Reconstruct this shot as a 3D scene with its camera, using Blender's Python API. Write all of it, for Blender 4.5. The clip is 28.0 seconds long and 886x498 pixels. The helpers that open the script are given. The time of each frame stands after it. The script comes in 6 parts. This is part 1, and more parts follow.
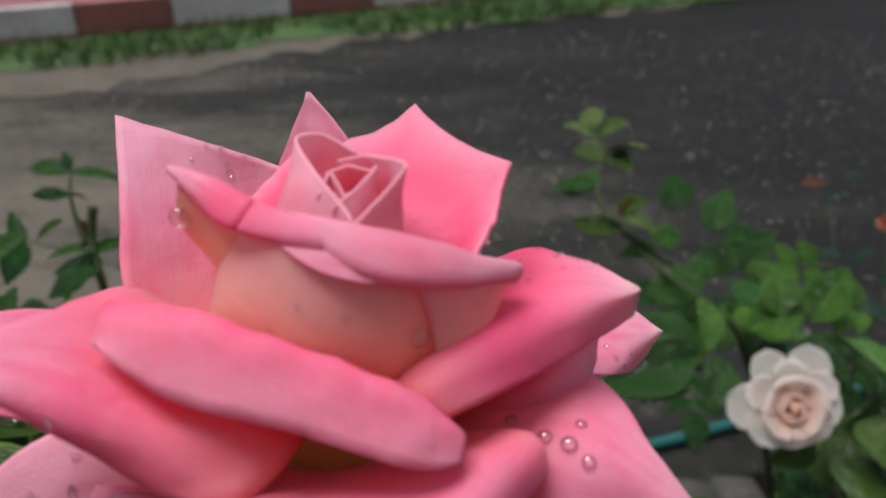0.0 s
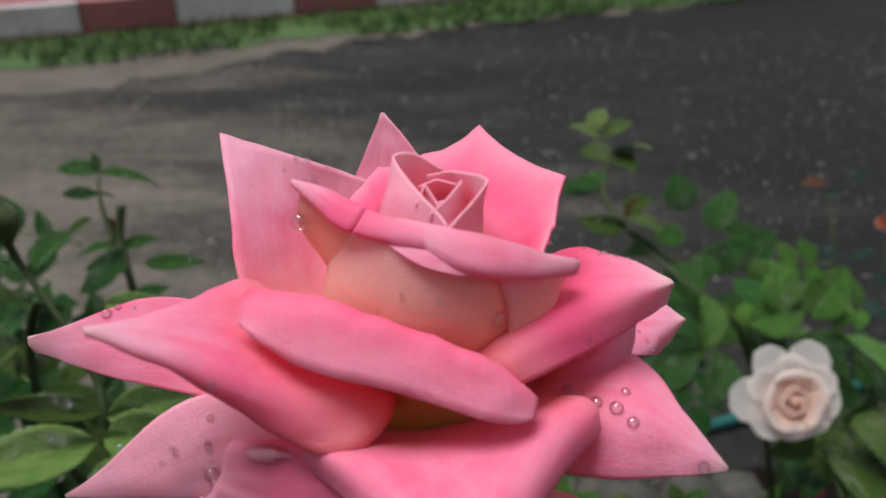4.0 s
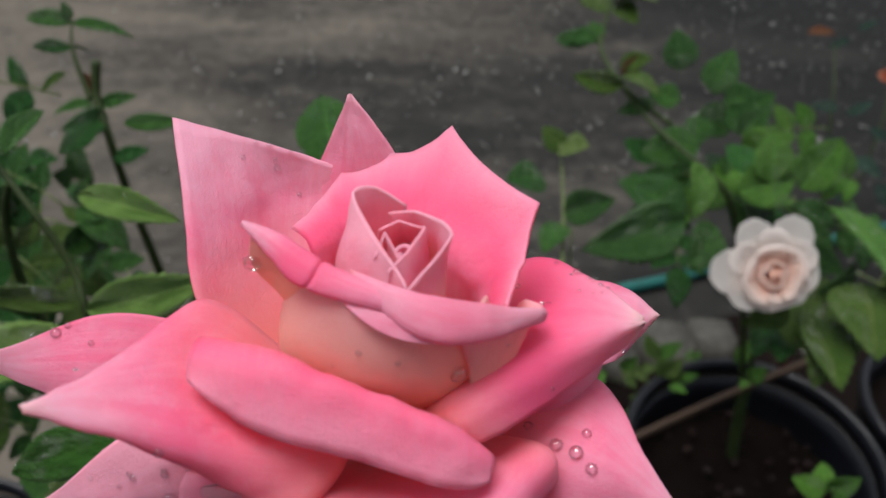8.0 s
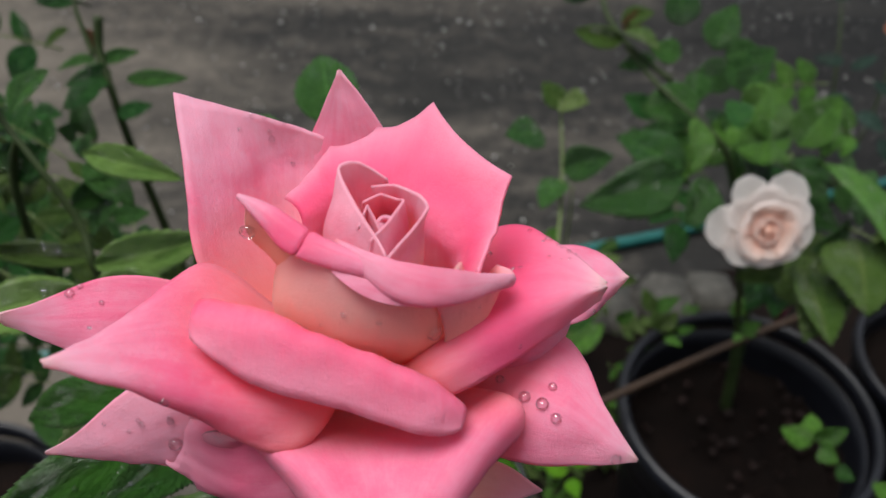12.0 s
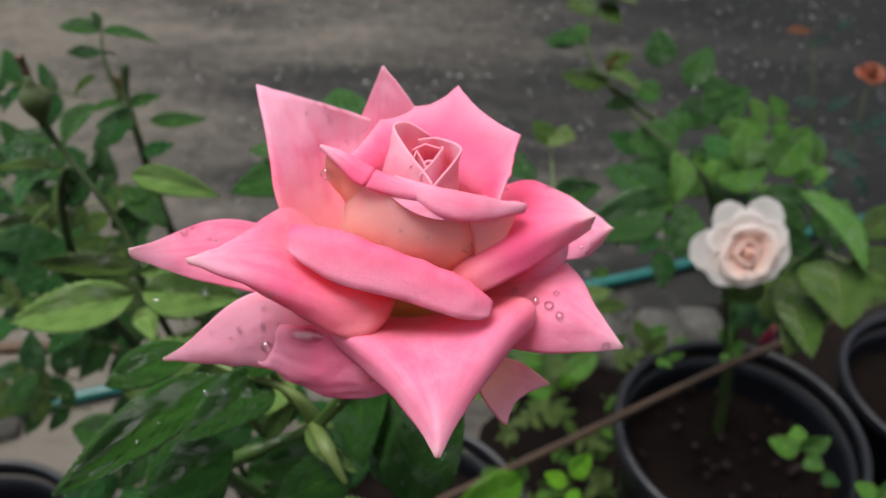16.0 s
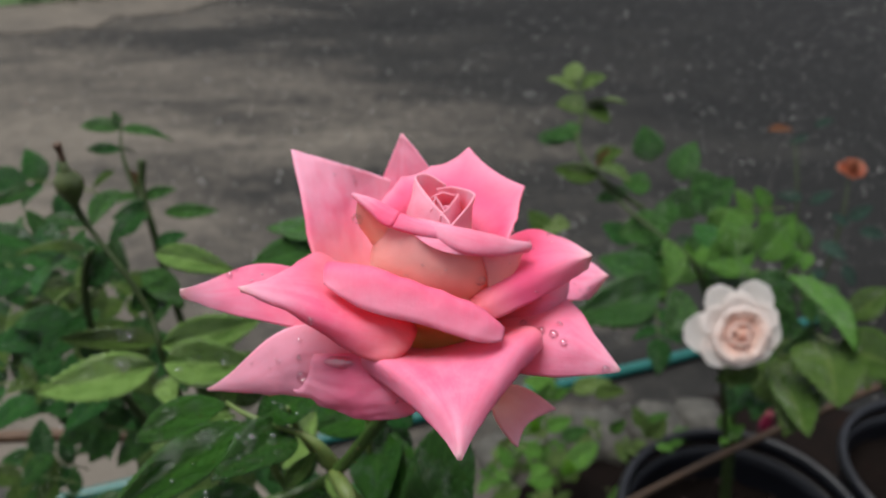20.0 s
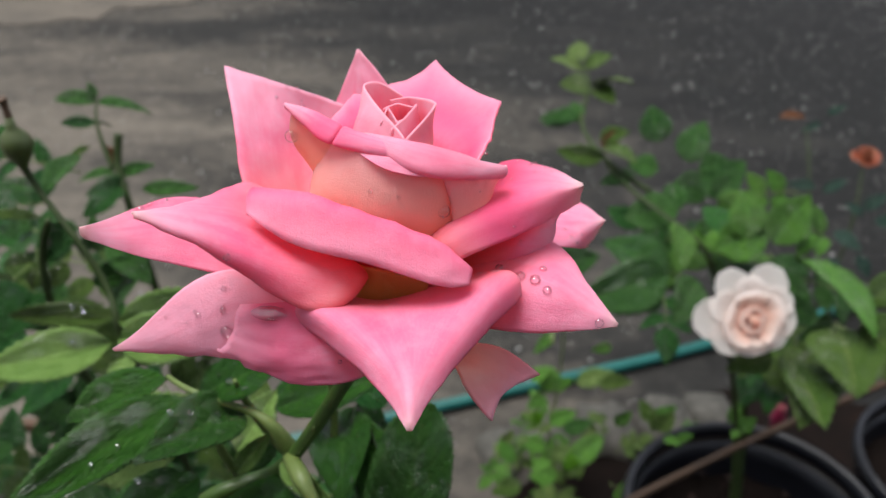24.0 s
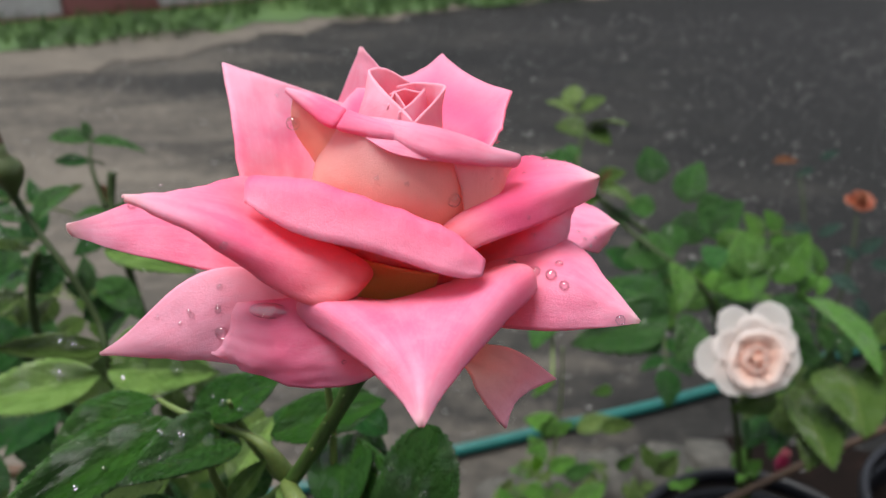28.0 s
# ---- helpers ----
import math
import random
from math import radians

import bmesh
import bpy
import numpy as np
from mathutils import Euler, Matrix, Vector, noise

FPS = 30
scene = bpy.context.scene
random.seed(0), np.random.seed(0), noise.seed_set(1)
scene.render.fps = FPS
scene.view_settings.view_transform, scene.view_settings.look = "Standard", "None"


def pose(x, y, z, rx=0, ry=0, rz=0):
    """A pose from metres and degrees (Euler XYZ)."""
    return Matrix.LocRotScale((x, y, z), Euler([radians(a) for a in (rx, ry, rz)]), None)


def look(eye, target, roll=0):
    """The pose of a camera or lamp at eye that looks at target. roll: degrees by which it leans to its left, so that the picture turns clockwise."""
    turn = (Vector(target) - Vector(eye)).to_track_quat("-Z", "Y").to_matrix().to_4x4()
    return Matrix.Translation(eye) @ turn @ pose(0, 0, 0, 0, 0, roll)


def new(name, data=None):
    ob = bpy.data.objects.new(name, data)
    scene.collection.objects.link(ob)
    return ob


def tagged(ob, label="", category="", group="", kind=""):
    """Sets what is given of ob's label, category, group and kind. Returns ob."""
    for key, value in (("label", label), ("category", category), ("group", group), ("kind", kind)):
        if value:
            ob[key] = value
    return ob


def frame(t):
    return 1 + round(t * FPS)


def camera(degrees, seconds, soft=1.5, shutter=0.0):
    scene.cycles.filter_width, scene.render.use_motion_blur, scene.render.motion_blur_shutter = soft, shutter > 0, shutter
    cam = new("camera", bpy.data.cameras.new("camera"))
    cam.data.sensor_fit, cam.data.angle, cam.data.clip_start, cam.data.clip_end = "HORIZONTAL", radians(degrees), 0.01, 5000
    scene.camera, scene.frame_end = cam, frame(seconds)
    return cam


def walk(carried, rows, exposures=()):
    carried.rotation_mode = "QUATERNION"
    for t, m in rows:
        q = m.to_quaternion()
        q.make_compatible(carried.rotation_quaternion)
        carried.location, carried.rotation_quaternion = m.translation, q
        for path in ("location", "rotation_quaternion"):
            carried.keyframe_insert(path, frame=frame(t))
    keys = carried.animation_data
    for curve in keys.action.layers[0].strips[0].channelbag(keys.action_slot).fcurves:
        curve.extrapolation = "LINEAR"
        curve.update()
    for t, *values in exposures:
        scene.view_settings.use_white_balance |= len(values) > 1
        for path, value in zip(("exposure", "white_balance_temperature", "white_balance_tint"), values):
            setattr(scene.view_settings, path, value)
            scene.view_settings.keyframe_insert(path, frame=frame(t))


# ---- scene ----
cam = camera(55.3, 28.0)
METRES, EYE, TILT, LEAN, TURN = 0.30, 0.95, -30.0, 0.0, 0.0
ROWS = [
    (0.0, -0.0003, 0.0002, 0.0008, -0.08, -0.15, 0.03),
    (0.5, -0.0232, 0.013, 0.0096, 0.14, -0.13, -0.0),
    (1.0, -0.0336, 0.0195, 0.0141, -0.12, 0.2, -0.3),
    (1.5, -0.0344, 0.0239, 0.0124, -0.17, -0.01, -0.29),
    (2.0, -0.0445, 0.0136, 0.0121, -0.1, -0.04, -0.17),
    (2.5, -0.0449, -0.0039, 0.0158, -0.47, -0.32, -0.13),
    (3.0, -0.0396, -0.0313, 0.017, 0.02, -0.2, -0.09),
    (3.5, -0.0363, -0.0586, 0.0037, -0.42, -0.17, -0.3),
    (4.0, -0.0346, -0.0737, 0.0016, -0.11, -0.3, -0.13),
    (4.5, -0.033, -0.0828, 0.0019, -0.6, -0.04, -0.85),
    (6.5, -0.0315, -0.0592, 0.0661, -0.61, -7.55, -1.55),
    (7.0, -0.029, -0.0574, 0.0928, -0.93, -9.82, -1.78),
    (7.5, -0.0313, -0.0532, 0.0879, -1.61, -9.94, -1.99),
    (8.0, -0.0223, -0.0407, 0.1003, -0.44, -12.16, -1.84),
    (8.5, -0.0269, -0.0365, 0.0852, -0.92, -11.82, -1.85),
    (9.0, -0.0458, -0.0486, 0.0831, -0.64, -13.39, -1.77),
    (9.5, -0.0287, -0.0614, 0.0981, -0.26, -14.75, -2.11),
    (10.0, -0.0283, -0.0764, 0.1042, -1.11, -14.79, -2.27),
    (10.5, -0.0214, -0.0647, 0.1025, 0.19, -15.41, -1.9),
    (11.0, -0.0271, -0.0698, 0.1066, -1.15, -15.36, -2.58),
    (11.5, -0.0104, -0.0701, 0.1114, -0.09, -15.31, -2.0),
    (13.5, -0.0098, -0.1275, 0.1199, -0.26, -16.17, -1.97),
    (14.0, -0.0115, -0.1604, 0.103, -1.19, -15.92, -1.91),
    (14.5, -0.0039, -0.1756, 0.0912, -0.2, -16.12, -1.87),
    (15.0, -0.0086, -0.1805, 0.0757, -0.64, -14.94, -1.58),
    (15.5, -0.0296, -0.2009, 0.0805, -1.45, -13.92, -1.02),
    (16.0, -0.0349, -0.2294, 0.0777, -0.92, -11.66, -0.93),
    (16.5, -0.0528, -0.2488, 0.0569, -1.46, -8.04, -0.9),
    (17.0, -0.0383, -0.2777, 0.0566, -0.43, -6.16, -0.22),
    (17.5, -0.0573, -0.285, 0.0489, -1.61, -4.43, -0.56),
    (18.0, -0.0459, -0.2788, 0.0558, -0.65, -4.64, -0.37),
    (18.5, -0.0515, -0.2834, 0.0537, -1.32, -4.52, -0.45),
    (19.0, -0.0463, -0.2857, 0.0422, -1.04, -4.34, -0.51),
    (19.5, -0.0459, -0.3126, 0.0459, -0.58, -4.76, -0.43),
    (20.0, -0.0519, -0.3143, 0.0417, -1.34, -4.65, -0.28),
    (20.5, -0.0432, -0.2891, 0.0418, -0.7, -4.64, -0.32),
    (22.5, -0.0371, -0.193, 0.0377, -1.31, -5.4, -0.23),
    (23.0, -0.0321, -0.1906, 0.0243, -1.2, -4.72, -0.29),
    (23.5, -0.0289, -0.1811, -0.0, -1.73, -4.84, -0.41),
    (24.0, -0.0164, -0.1957, -0.0131, -0.83, -4.78, -0.25),
    (24.5, -0.0216, -0.1972, -0.0174, -1.4, -4.41, -0.42),
    (25.0, -0.0125, -0.1999, -0.0157, -0.39, -4.4, -0.07),
    (25.5, -0.0227, -0.2122, -0.0326, -1.33, -3.95, -0.36),
    (26.0, -0.007, -0.2294, -0.0387, -0.63, -3.7, -0.19),
    (26.5, 0.004, -0.2224, -0.0509, -0.6, -3.25, -0.06),
    (27.0, -0.012, -0.2134, -0.0399, -0.33, -2.62, -0.17),
    (27.5, -0.0173, -0.1893, -0.0445, -0.55, -2.36, 0.05),
    (28.0, -0.0254, -0.167, -0.0505, -1.26, -1.22, 0.05),
]
walk(cam, [(t, pose(0, 0, EYE, TILT, LEAN, TURN) @ pose(METRES * x, METRES * y, METRES * z, 90 + pitch, roll, yaw)) for t, x, y, z, yaw, pitch, roll in ROWS],
     [(0.0, 0.57), (4.5, 0.63), (6.5, 0.63), (11.5, 0.57), (13.5, 1.00), (15.0, 1.03), (17.0, 0.87), (20.5, 0.85), (22.5, 0.80), (23.0, 0.82), (24.0, 1.10), (28.0, 1.16)])
cam.data.dof.use_dof, cam.data.dof.focus_distance, cam.data.dof.aperture_fstop = True, 0.148, 22.5

# ---- world and light: an overcast, wet day ----
world = bpy.data.worlds.new("overcast_sky")
scene.world = world
world.use_nodes = True
wn, wl = world.node_tree.nodes, world.node_tree.links
sky = wn.new("ShaderNodeTexSky")
sky.sky_type, sky.sun_disc = "NISHITA", False
sky.sun_elevation, sky.sun_rotation = radians(66), radians(225)
grey = wn.new("ShaderNodeMix")
grey.data_type, grey.inputs[0].default_value = "RGBA", 0.7
grey.inputs[7].default_value = (6.3, 6.5, 6.9, 1)
wl.new(sky.outputs[0], grey.inputs[6])
wl.new(grey.outputs[2], wn["Background"].inputs[0])
wn["Background"].inputs[1].default_value = 0.057
sun_data = bpy.data.lights.new("sun", "SUN")
sun_data.energy, sun_data.angle, sun_data.color = 2.6, radians(40), (1.0, 0.97, 0.93)
sun = new("sun", sun_data)
sun.matrix_world = look((-1.2, 0.45, 5.0), (0, 0, 0))


# ---- materials ----
def material(name):
    m = bpy.data.materials.new(name)
    m.use_nodes = True
    return m, m.node_tree.nodes, m.node_tree.links, m.node_tree.nodes["Principled BSDF"]


def noise_tex(n, l, scale, detail=4.0, rough=0.6, coord="Object"):
    c = n.new("ShaderNodeTexCoord")
    t = n.new("ShaderNodeTexNoise")
    t.inputs["Scale"].default_value, t.inputs["Detail"].default_value, t.inputs["Roughness"].default_value = scale, detail, rough
    l.new(c.outputs[coord], t.inputs["Vector"])
    return t.outputs["Fac"]


def ramp(n, l, fac, stops):
    r = n.new("ShaderNodeValToRGB")
    while len(r.color_ramp.elements) < len(stops):
        r.color_ramp.elements.new(0.5)
    for e, (p, c) in zip(r.color_ramp.elements, stops):
        e.position, e.color = p, (*c, 1)
    l.new(fac, r.inputs[0])
    return r.outputs[0]


def mix(n, l, fac, a, b, mode="MIX"):
    m = n.new("ShaderNodeMix")
    m.data_type, m.blend_type = "RGBA", mode
    for socket, v in ((m.inputs[0], fac), (m.inputs[6], a), (m.inputs[7], b)):
        if isinstance(v, (int, float)):
            socket.default_value = v
        elif isinstance(v, tuple):
            socket.default_value = (*v, 1)
        else:
            l.new(v, socket)
    return m.outputs[2]


def math_node(n, l, op, a, b=0.0):
    m = n.new("ShaderNodeMath")
    m.operation = op
    for socket, v in zip(m.inputs, (a, b)):
        if isinstance(v, (int, float)):
            socket.default_value = v
        else:
            l.new(v, socket)
    return m.outputs[0]


def bump(n, l, bsdf, height, strength, distance):
    b = n.new("ShaderNodeBump")
    b.inputs["Strength"].default_value, b.inputs["Distance"].default_value = strength, distance
    l.new(height, b.inputs["Height"])
    l.new(b.outputs[0], bsdf.inputs["Normal"])
    return b.outputs[0]


def plain(name, stops, scale, rough=0.6, bumps=0.3, depth=0.002, metal=0.0, coord="Object", spec=0.5):
    """A surface with one noise for its colours and a finer one for relief."""
    m, n, l, p = material(name)
    big = noise_tex(n, l, scale, 5, 0.65, coord)
    fine = noise_tex(n, l, scale * 7, 4, 0.6, coord)
    both = math_node(n, l, "ADD", math_node(n, l, "MULTIPLY", big, 0.7), math_node(n, l, "MULTIPLY", fine, 0.3))
    l.new(ramp(n, l, both, stops), p.inputs["Base Color"])
    p.inputs["Roughness"].default_value, p.inputs["Metallic"].default_value = rough, metal
    p.inputs["Specular IOR Level"].default_value = spec
    bump(n, l, p, fine, bumps, depth)
    return m


def petal_material(name, pink, deep, peach, glow, translucent=0.5):
    """Petal skin: pink turning to peach at the root, deeper in the hollow by own tone and painted shade, with fine
    veins along the petal, a crinkled face and light showing through.
    """
    light = tuple(min(0.95, a + 1.1 * c) for a, c in zip((0.10, 0.14, 0.07), pink))
    m, n, l, p = material(name)
    uv = n.new("ShaderNodeUVMap")
    sep = n.new("ShaderNodeSeparateXYZ")
    l.new(uv.outputs[0], sep.inputs[0])
    blotch = noise_tex(n, l, 75, 6, 0.65)
    grain = noise_tex(n, l, 2600, 3, 0.6)
    stretch = n.new("ShaderNodeMapping")
    stretch.inputs["Scale"].default_value = (5, 46, 1)
    l.new(uv.outputs[0], stretch.inputs[0])
    veins = n.new("ShaderNodeTexNoise")
    veins.inputs["Scale"].default_value, veins.inputs["Detail"].default_value, veins.inputs["Distortion"].default_value = 1.0, 4, 1.2
    l.new(stretch.outputs[0], veins.inputs["Vector"])
    lines = ramp(n, l, math_node(n, l, "ABSOLUTE", math_node(n, l, "SUBTRACT", veins.outputs["Fac"], 0.5)), ((0.0, (1, 1, 1)), (0.045, (0, 0, 0))))
    base = mix(n, l, ramp(n, l, blotch, ((0.38, (0, 0, 0)), (0.72, (0.6, 0.6, 0.6)))), pink, deep)
    base = mix(n, l, ramp(n, l, veins.outputs["Fac"], ((0.42, (0, 0, 0)), (0.68, (0.18, 0.18, 0.18)))), base, deep)
    base = mix(n, l, math_node(n, l, "MULTIPLY", lines, 0.16), base, deep)
    broad = n.new("ShaderNodeMapping")
    broad.inputs["Scale"].default_value = (2.4, 8, 1)
    l.new(uv.outputs[0], broad.inputs[0])
    streak = n.new("ShaderNodeTexNoise")
    streak.inputs["Scale"].default_value, streak.inputs["Detail"].default_value, streak.inputs["Distortion"].default_value = 1.0, 5, 0.6
    l.new(broad.outputs[0], streak.inputs["Vector"])
    base = mix(n, l, ramp(n, l, streak.outputs["Fac"], ((0.48, (0, 0, 0)), (0.70, (0.50, 0.50, 0.50)))), base, deep)
    base = mix(n, l, ramp(n, l, streak.outputs["Fac"], ((0.30, (0.12, 0.12, 0.12)), (0.46, (0, 0, 0)))), base, light)
    fleck = noise_tex(n, l, 420, 5, 0.7)
    base = mix(n, l, ramp(n, l, fleck, ((0.50, (0, 0, 0)), (0.75, (0.30, 0.30, 0.30)))), base, light)
    rim = n.new("ShaderNodeMapRange")
    rim.interpolation_type = "SMOOTHSTEP"
    rim.inputs[1].default_value, rim.inputs[2].default_value, rim.inputs[3].default_value, rim.inputs[4].default_value = 0.62, 1.0, 0.0, 0.5
    l.new(sep.outputs[0], rim.inputs[0])
    base = mix(n, l, rim.outputs[0], base, light)
    rich_shade = n.new("ShaderNodeAttribute")
    rich_shade.attribute_name = "rich_shade"
    base = mix(n, l, math_node(n, l, "MULTIPLY", rich_shade.outputs["Fac"], 0.85), base, deep)
    at = n.new("ShaderNodeAttribute")
    at.attribute_name = "blush"
    base = mix(n, l, at.outputs["Fac"], base, peach)
    pale = n.new("ShaderNodeAttribute")
    pale.attribute_name = "pale"
    base = mix(n, l, pale.outputs["Fac"], base, tuple(0.5 * c + 0.5 * d for c, d in zip(pink, (0.97, 0.76, 0.86))))
    dry = n.new("ShaderNodeAttribute")
    dry.attribute_name = "dry"
    base = mix(n, l, math_node(n, l, "MULTIPLY", dry.outputs["Fac"], 0.85), base, (0.93, 0.78, 0.74))
    l.new(base, p.inputs["Base Color"])
    p.inputs["Roughness"].default_value = 0.5
    p.inputs["Specular IOR Level"].default_value = 0.3
    p.inputs["Sheen Weight"].default_value = 0.16
    p.inputs["Sheen Roughness"].default_value = 0.4
    p.inputs["Sheen Tint"].default_value = (0.9, 0.82, 1.0, 1)
    crease = noise_tex(n, l, 560, 4, 0.65)
    relief = math_node(n, l, "ADD", math_node(n, l, "MULTIPLY", veins.outputs["Fac"], 0.05), math_node(n, l, "ADD", math_node(n, l, "MULTIPLY", grain, 0.15), math_node(n, l, "MULTIPLY", crease, 0.13)))
    relief = math_node(n, l, "ADD", relief, math_node(n, l, "MULTIPLY", lines, -0.02))
    bump(n, l, p, relief, 0.7, 0.0012)
    tr = n.new("ShaderNodeBsdfTranslucent")
    l.new(mix(n, l, 0.55, base, glow), tr.inputs[0])
    mx = n.new("ShaderNodeMixShader")
    mx.inputs[0].default_value = translucent
    l.new(p.outputs[0], mx.inputs[1])
    l.new(tr.outputs[0], mx.inputs[2])
    l.new(mx.outputs[0], n["Material Output"].inputs[0])
    return m


def leaf_material(name, dark, light, vein, rough=0.32, translucent=0.22, wetness=0.7):
    """A leaf: two greens, paler midrib and side veins, wet gloss."""
    m, n, l, p = material(name)
    uv = n.new("ShaderNodeUVMap")
    sep = n.new("ShaderNodeSeparateXYZ")
    l.new(uv.outputs[0], sep.inputs[0])
    across = math_node(n, l, "ABSOLUTE", math_node(n, l, "SUBTRACT", sep.outputs[1], 0.5))
    mid = math_node(n, l, "LESS_THAN", across, 0.022)
    run = math_node(n, l, "ADD", math_node(n, l, "MULTIPLY", sep.outputs[0], 10.0), math_node(n, l, "MULTIPLY", across, -7.0))
    tri = math_node(n, l, "ABSOLUTE", math_node(n, l, "SUBTRACT", math_node(n, l, "FRACT", run), 0.5))
    side = math_node(n, l, "MULTIPLY", math_node(n, l, "GREATER_THAN", tri, 0.46), 0.14)
    ribs = math_node(n, l, "MAXIMUM", mid, side)
    patch = noise_tex(n, l, 3.5, 5, 0.6)
    grain = noise_tex(n, l, 60, 3, 0.6)
    info = n.new("ShaderNodeObjectInfo")
    tone = math_node(n, l, "ADD", math_node(n, l, "MULTIPLY", patch, 0.8), math_node(n, l, "MULTIPLY", info.outputs["Random"], 0.3))
    base = mix(n, l, ramp(n, l, tone, ((0.3, (0, 0, 0)), (0.8, (1, 1, 1)))), dark, light)
    base = mix(n, l, math_node(n, l, "MULTIPLY", ribs, 0.55), base, vein)
    l.new(base, p.inputs["Base Color"])
    wet = noise_tex(n, l, 5.0, 3, 0.5)
    l.new(ramp(n, l, wet, ((0.40, (rough + 0.2,) * 3), (0.58, (rough - 0.16,) * 3))), p.inputs["Roughness"])
    pucker = noise_tex(n, l, 6, 3, 0.5)
    l.new(ramp(n, l, wet, ((0.53, (0.02 * wetness,) * 3), (0.60, (wetness,) * 3))), p.inputs["Coat Weight"])
    p.inputs["Coat Roughness"].default_value, p.inputs["Coat IOR"].default_value = 0.05, 1.6
    p.inputs["Specular IOR Level"].default_value = 0.22
    swell = math_node(n, l, "MULTIPLY", tri, -1.0)
    nrm = bump(n, l, p, math_node(n, l, "ADD", math_node(n, l, "ADD", math_node(n, l, "MULTIPLY", swell, 0.09), math_node(n, l, "MULTIPLY", mid, -0.5)), math_node(n, l, "ADD", math_node(n, l, "MULTIPLY", pucker, 0.45), math_node(n, l, "MULTIPLY", grain, 0.2))), 0.6, 0.03)
    l.new(nrm, p.inputs["Coat Normal"])
    tr = n.new("ShaderNodeBsdfTranslucent")
    l.new(base, tr.inputs[0])
    mx = n.new("ShaderNodeMixShader")
    mx.inputs[0].default_value = translucent
    l.new(p.outputs[0], mx.inputs[1])
    l.new(tr.outputs[0], mx.inputs[2])
    l.new(mx.outputs[0], n["Material Output"].inputs[0])
    return m


# the outer petals' peach root is reddened to paint the glow in the crevices
PETAL = petal_material("pink_petal", (0.98, 0.47, 0.68), (0.93, 0.10, 0.28), (0.97, 0.28, 0.20), (1.0, 0.20, 0.22), 0.45)
CUP_PETAL = petal_material("peach_petal", (0.98, 0.45, 0.64), (0.92, 0.10, 0.26), (0.98, 0.62, 0.44), (1.0, 0.34, 0.26), 0.45)
CREAM_PETAL = petal_material("cream_petal", (0.86, 0.85, 0.85), (0.86, 0.81, 0.79), (0.95, 0.70, 0.60), (0.97, 0.88, 0.83), 0.75)
OLIVE_PETAL = petal_material("olive_petal_root", (0.75, 0.34, 0.10), (0.70, 0.22, 0.07), (0.62, 0.40, 0.10), (0.8, 0.35, 0.08), 0.3)
CORAL_PETAL = petal_material("coral_petal", (0.26, 0.055, 0.025), (0.22, 0.04, 0.02), (0.34, 0.10, 0.03), (0.4, 0.08, 0.03), 0.3)
MAGENTA_PETAL = petal_material("magenta_petal", (0.26, 0.010, 0.055), (0.18, 0.006, 0.04), (0.2, 0.05, 0.04), (0.3, 0.01, 0.05), 0.3)
STEM = plain("green_stem", ((0.3, (0.022, 0.060, 0.008)), (0.7, (0.055, 0.105, 0.018))), 60, 0.4, 0.25, 0.0006)
DARK_STEM = plain("dark_green_stem", ((0.3, (0.018, 0.030, 0.010)), (0.7, (0.040, 0.062, 0.018))), 40, 0.55, 0.3, 0.001, spec=0.2)
BROWN_STEM = plain("brown_cane", ((0.3, (0.045, 0.022, 0.011)), (0.7, (0.10, 0.052, 0.025))), 40, 0.6, 0.5, 0.002)
SEPAL = plain("green_sepal", ((0.3, (0.06, 0.10, 0.02)), (0.7, (0.13, 0.18, 0.045))), 120, 0.5, 0.3, 0.0005)
BUD_SKIN = plain("olive_bud", ((0.3, (0.035, 0.055, 0.014)), (0.7, (0.075, 0.095, 0.028))), 120, 0.4, 0.3, 0.0005)
PLASTIC = plain("black_plastic", ((0.3, (0.004, 0.0045, 0.0065)), (0.7, (0.010, 0.011, 0.016))), 14, 0.36, 0.15, 0.002, spec=0.45)
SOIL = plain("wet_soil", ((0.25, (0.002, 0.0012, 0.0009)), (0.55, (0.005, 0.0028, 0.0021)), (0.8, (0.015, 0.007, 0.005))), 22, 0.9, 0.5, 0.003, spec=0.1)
LITTER = plain("bark_scraps", ((0.3, (0.006, 0.003, 0.002)), (0.7, (0.026, 0.008, 0.005))), 60, 0.7, 0.4, 0.001)
STICK = plain("brown_stick", ((0.3, (0.020, 0.010, 0.004)), (0.7, (0.055, 0.026, 0.010))), 40, 0.7, 0.5, 0.002)
HOSE = plain("teal_rubber", ((0.3, (0.004, 0.065, 0.058)), (0.7, (0.008, 0.11, 0.098))), 30, 0.35, 0.15, 0.001)
CONCRETE = plain("old_concrete", ((0.3, (0.017, 0.017, 0.013)), (0.5, (0.053, 0.050, 0.042)), (0.75, (0.135, 0.125, 0.11))), 12, 0.75, 0.6, 0.006)
WHITE_PAINT = plain("white_kerb_paint", ((0.25, (0.36, 0.30, 0.30)), (0.6, (0.62, 0.58, 0.58))), 6, 0.6, 0.3, 0.004)
RED_PAINT = plain("red_kerb_paint", ((0.25, (0.20, 0.065, 0.065)), (0.7, (0.34, 0.12, 0.12))), 6, 0.6, 0.3, 0.004)
RED_PAVING = plain("red_paving", ((0.25, (0.13, 0.035, 0.045)), (0.7, (0.22, 0.07, 0.08))), 5, 0.6, 0.4, 0.005)
DIRT = plain("trodden_dirt", ((0.3, (0.042, 0.036, 0.028)), (0.7, (0.105, 0.088, 0.068))), 5, 0.85, 0.7, 0.01)
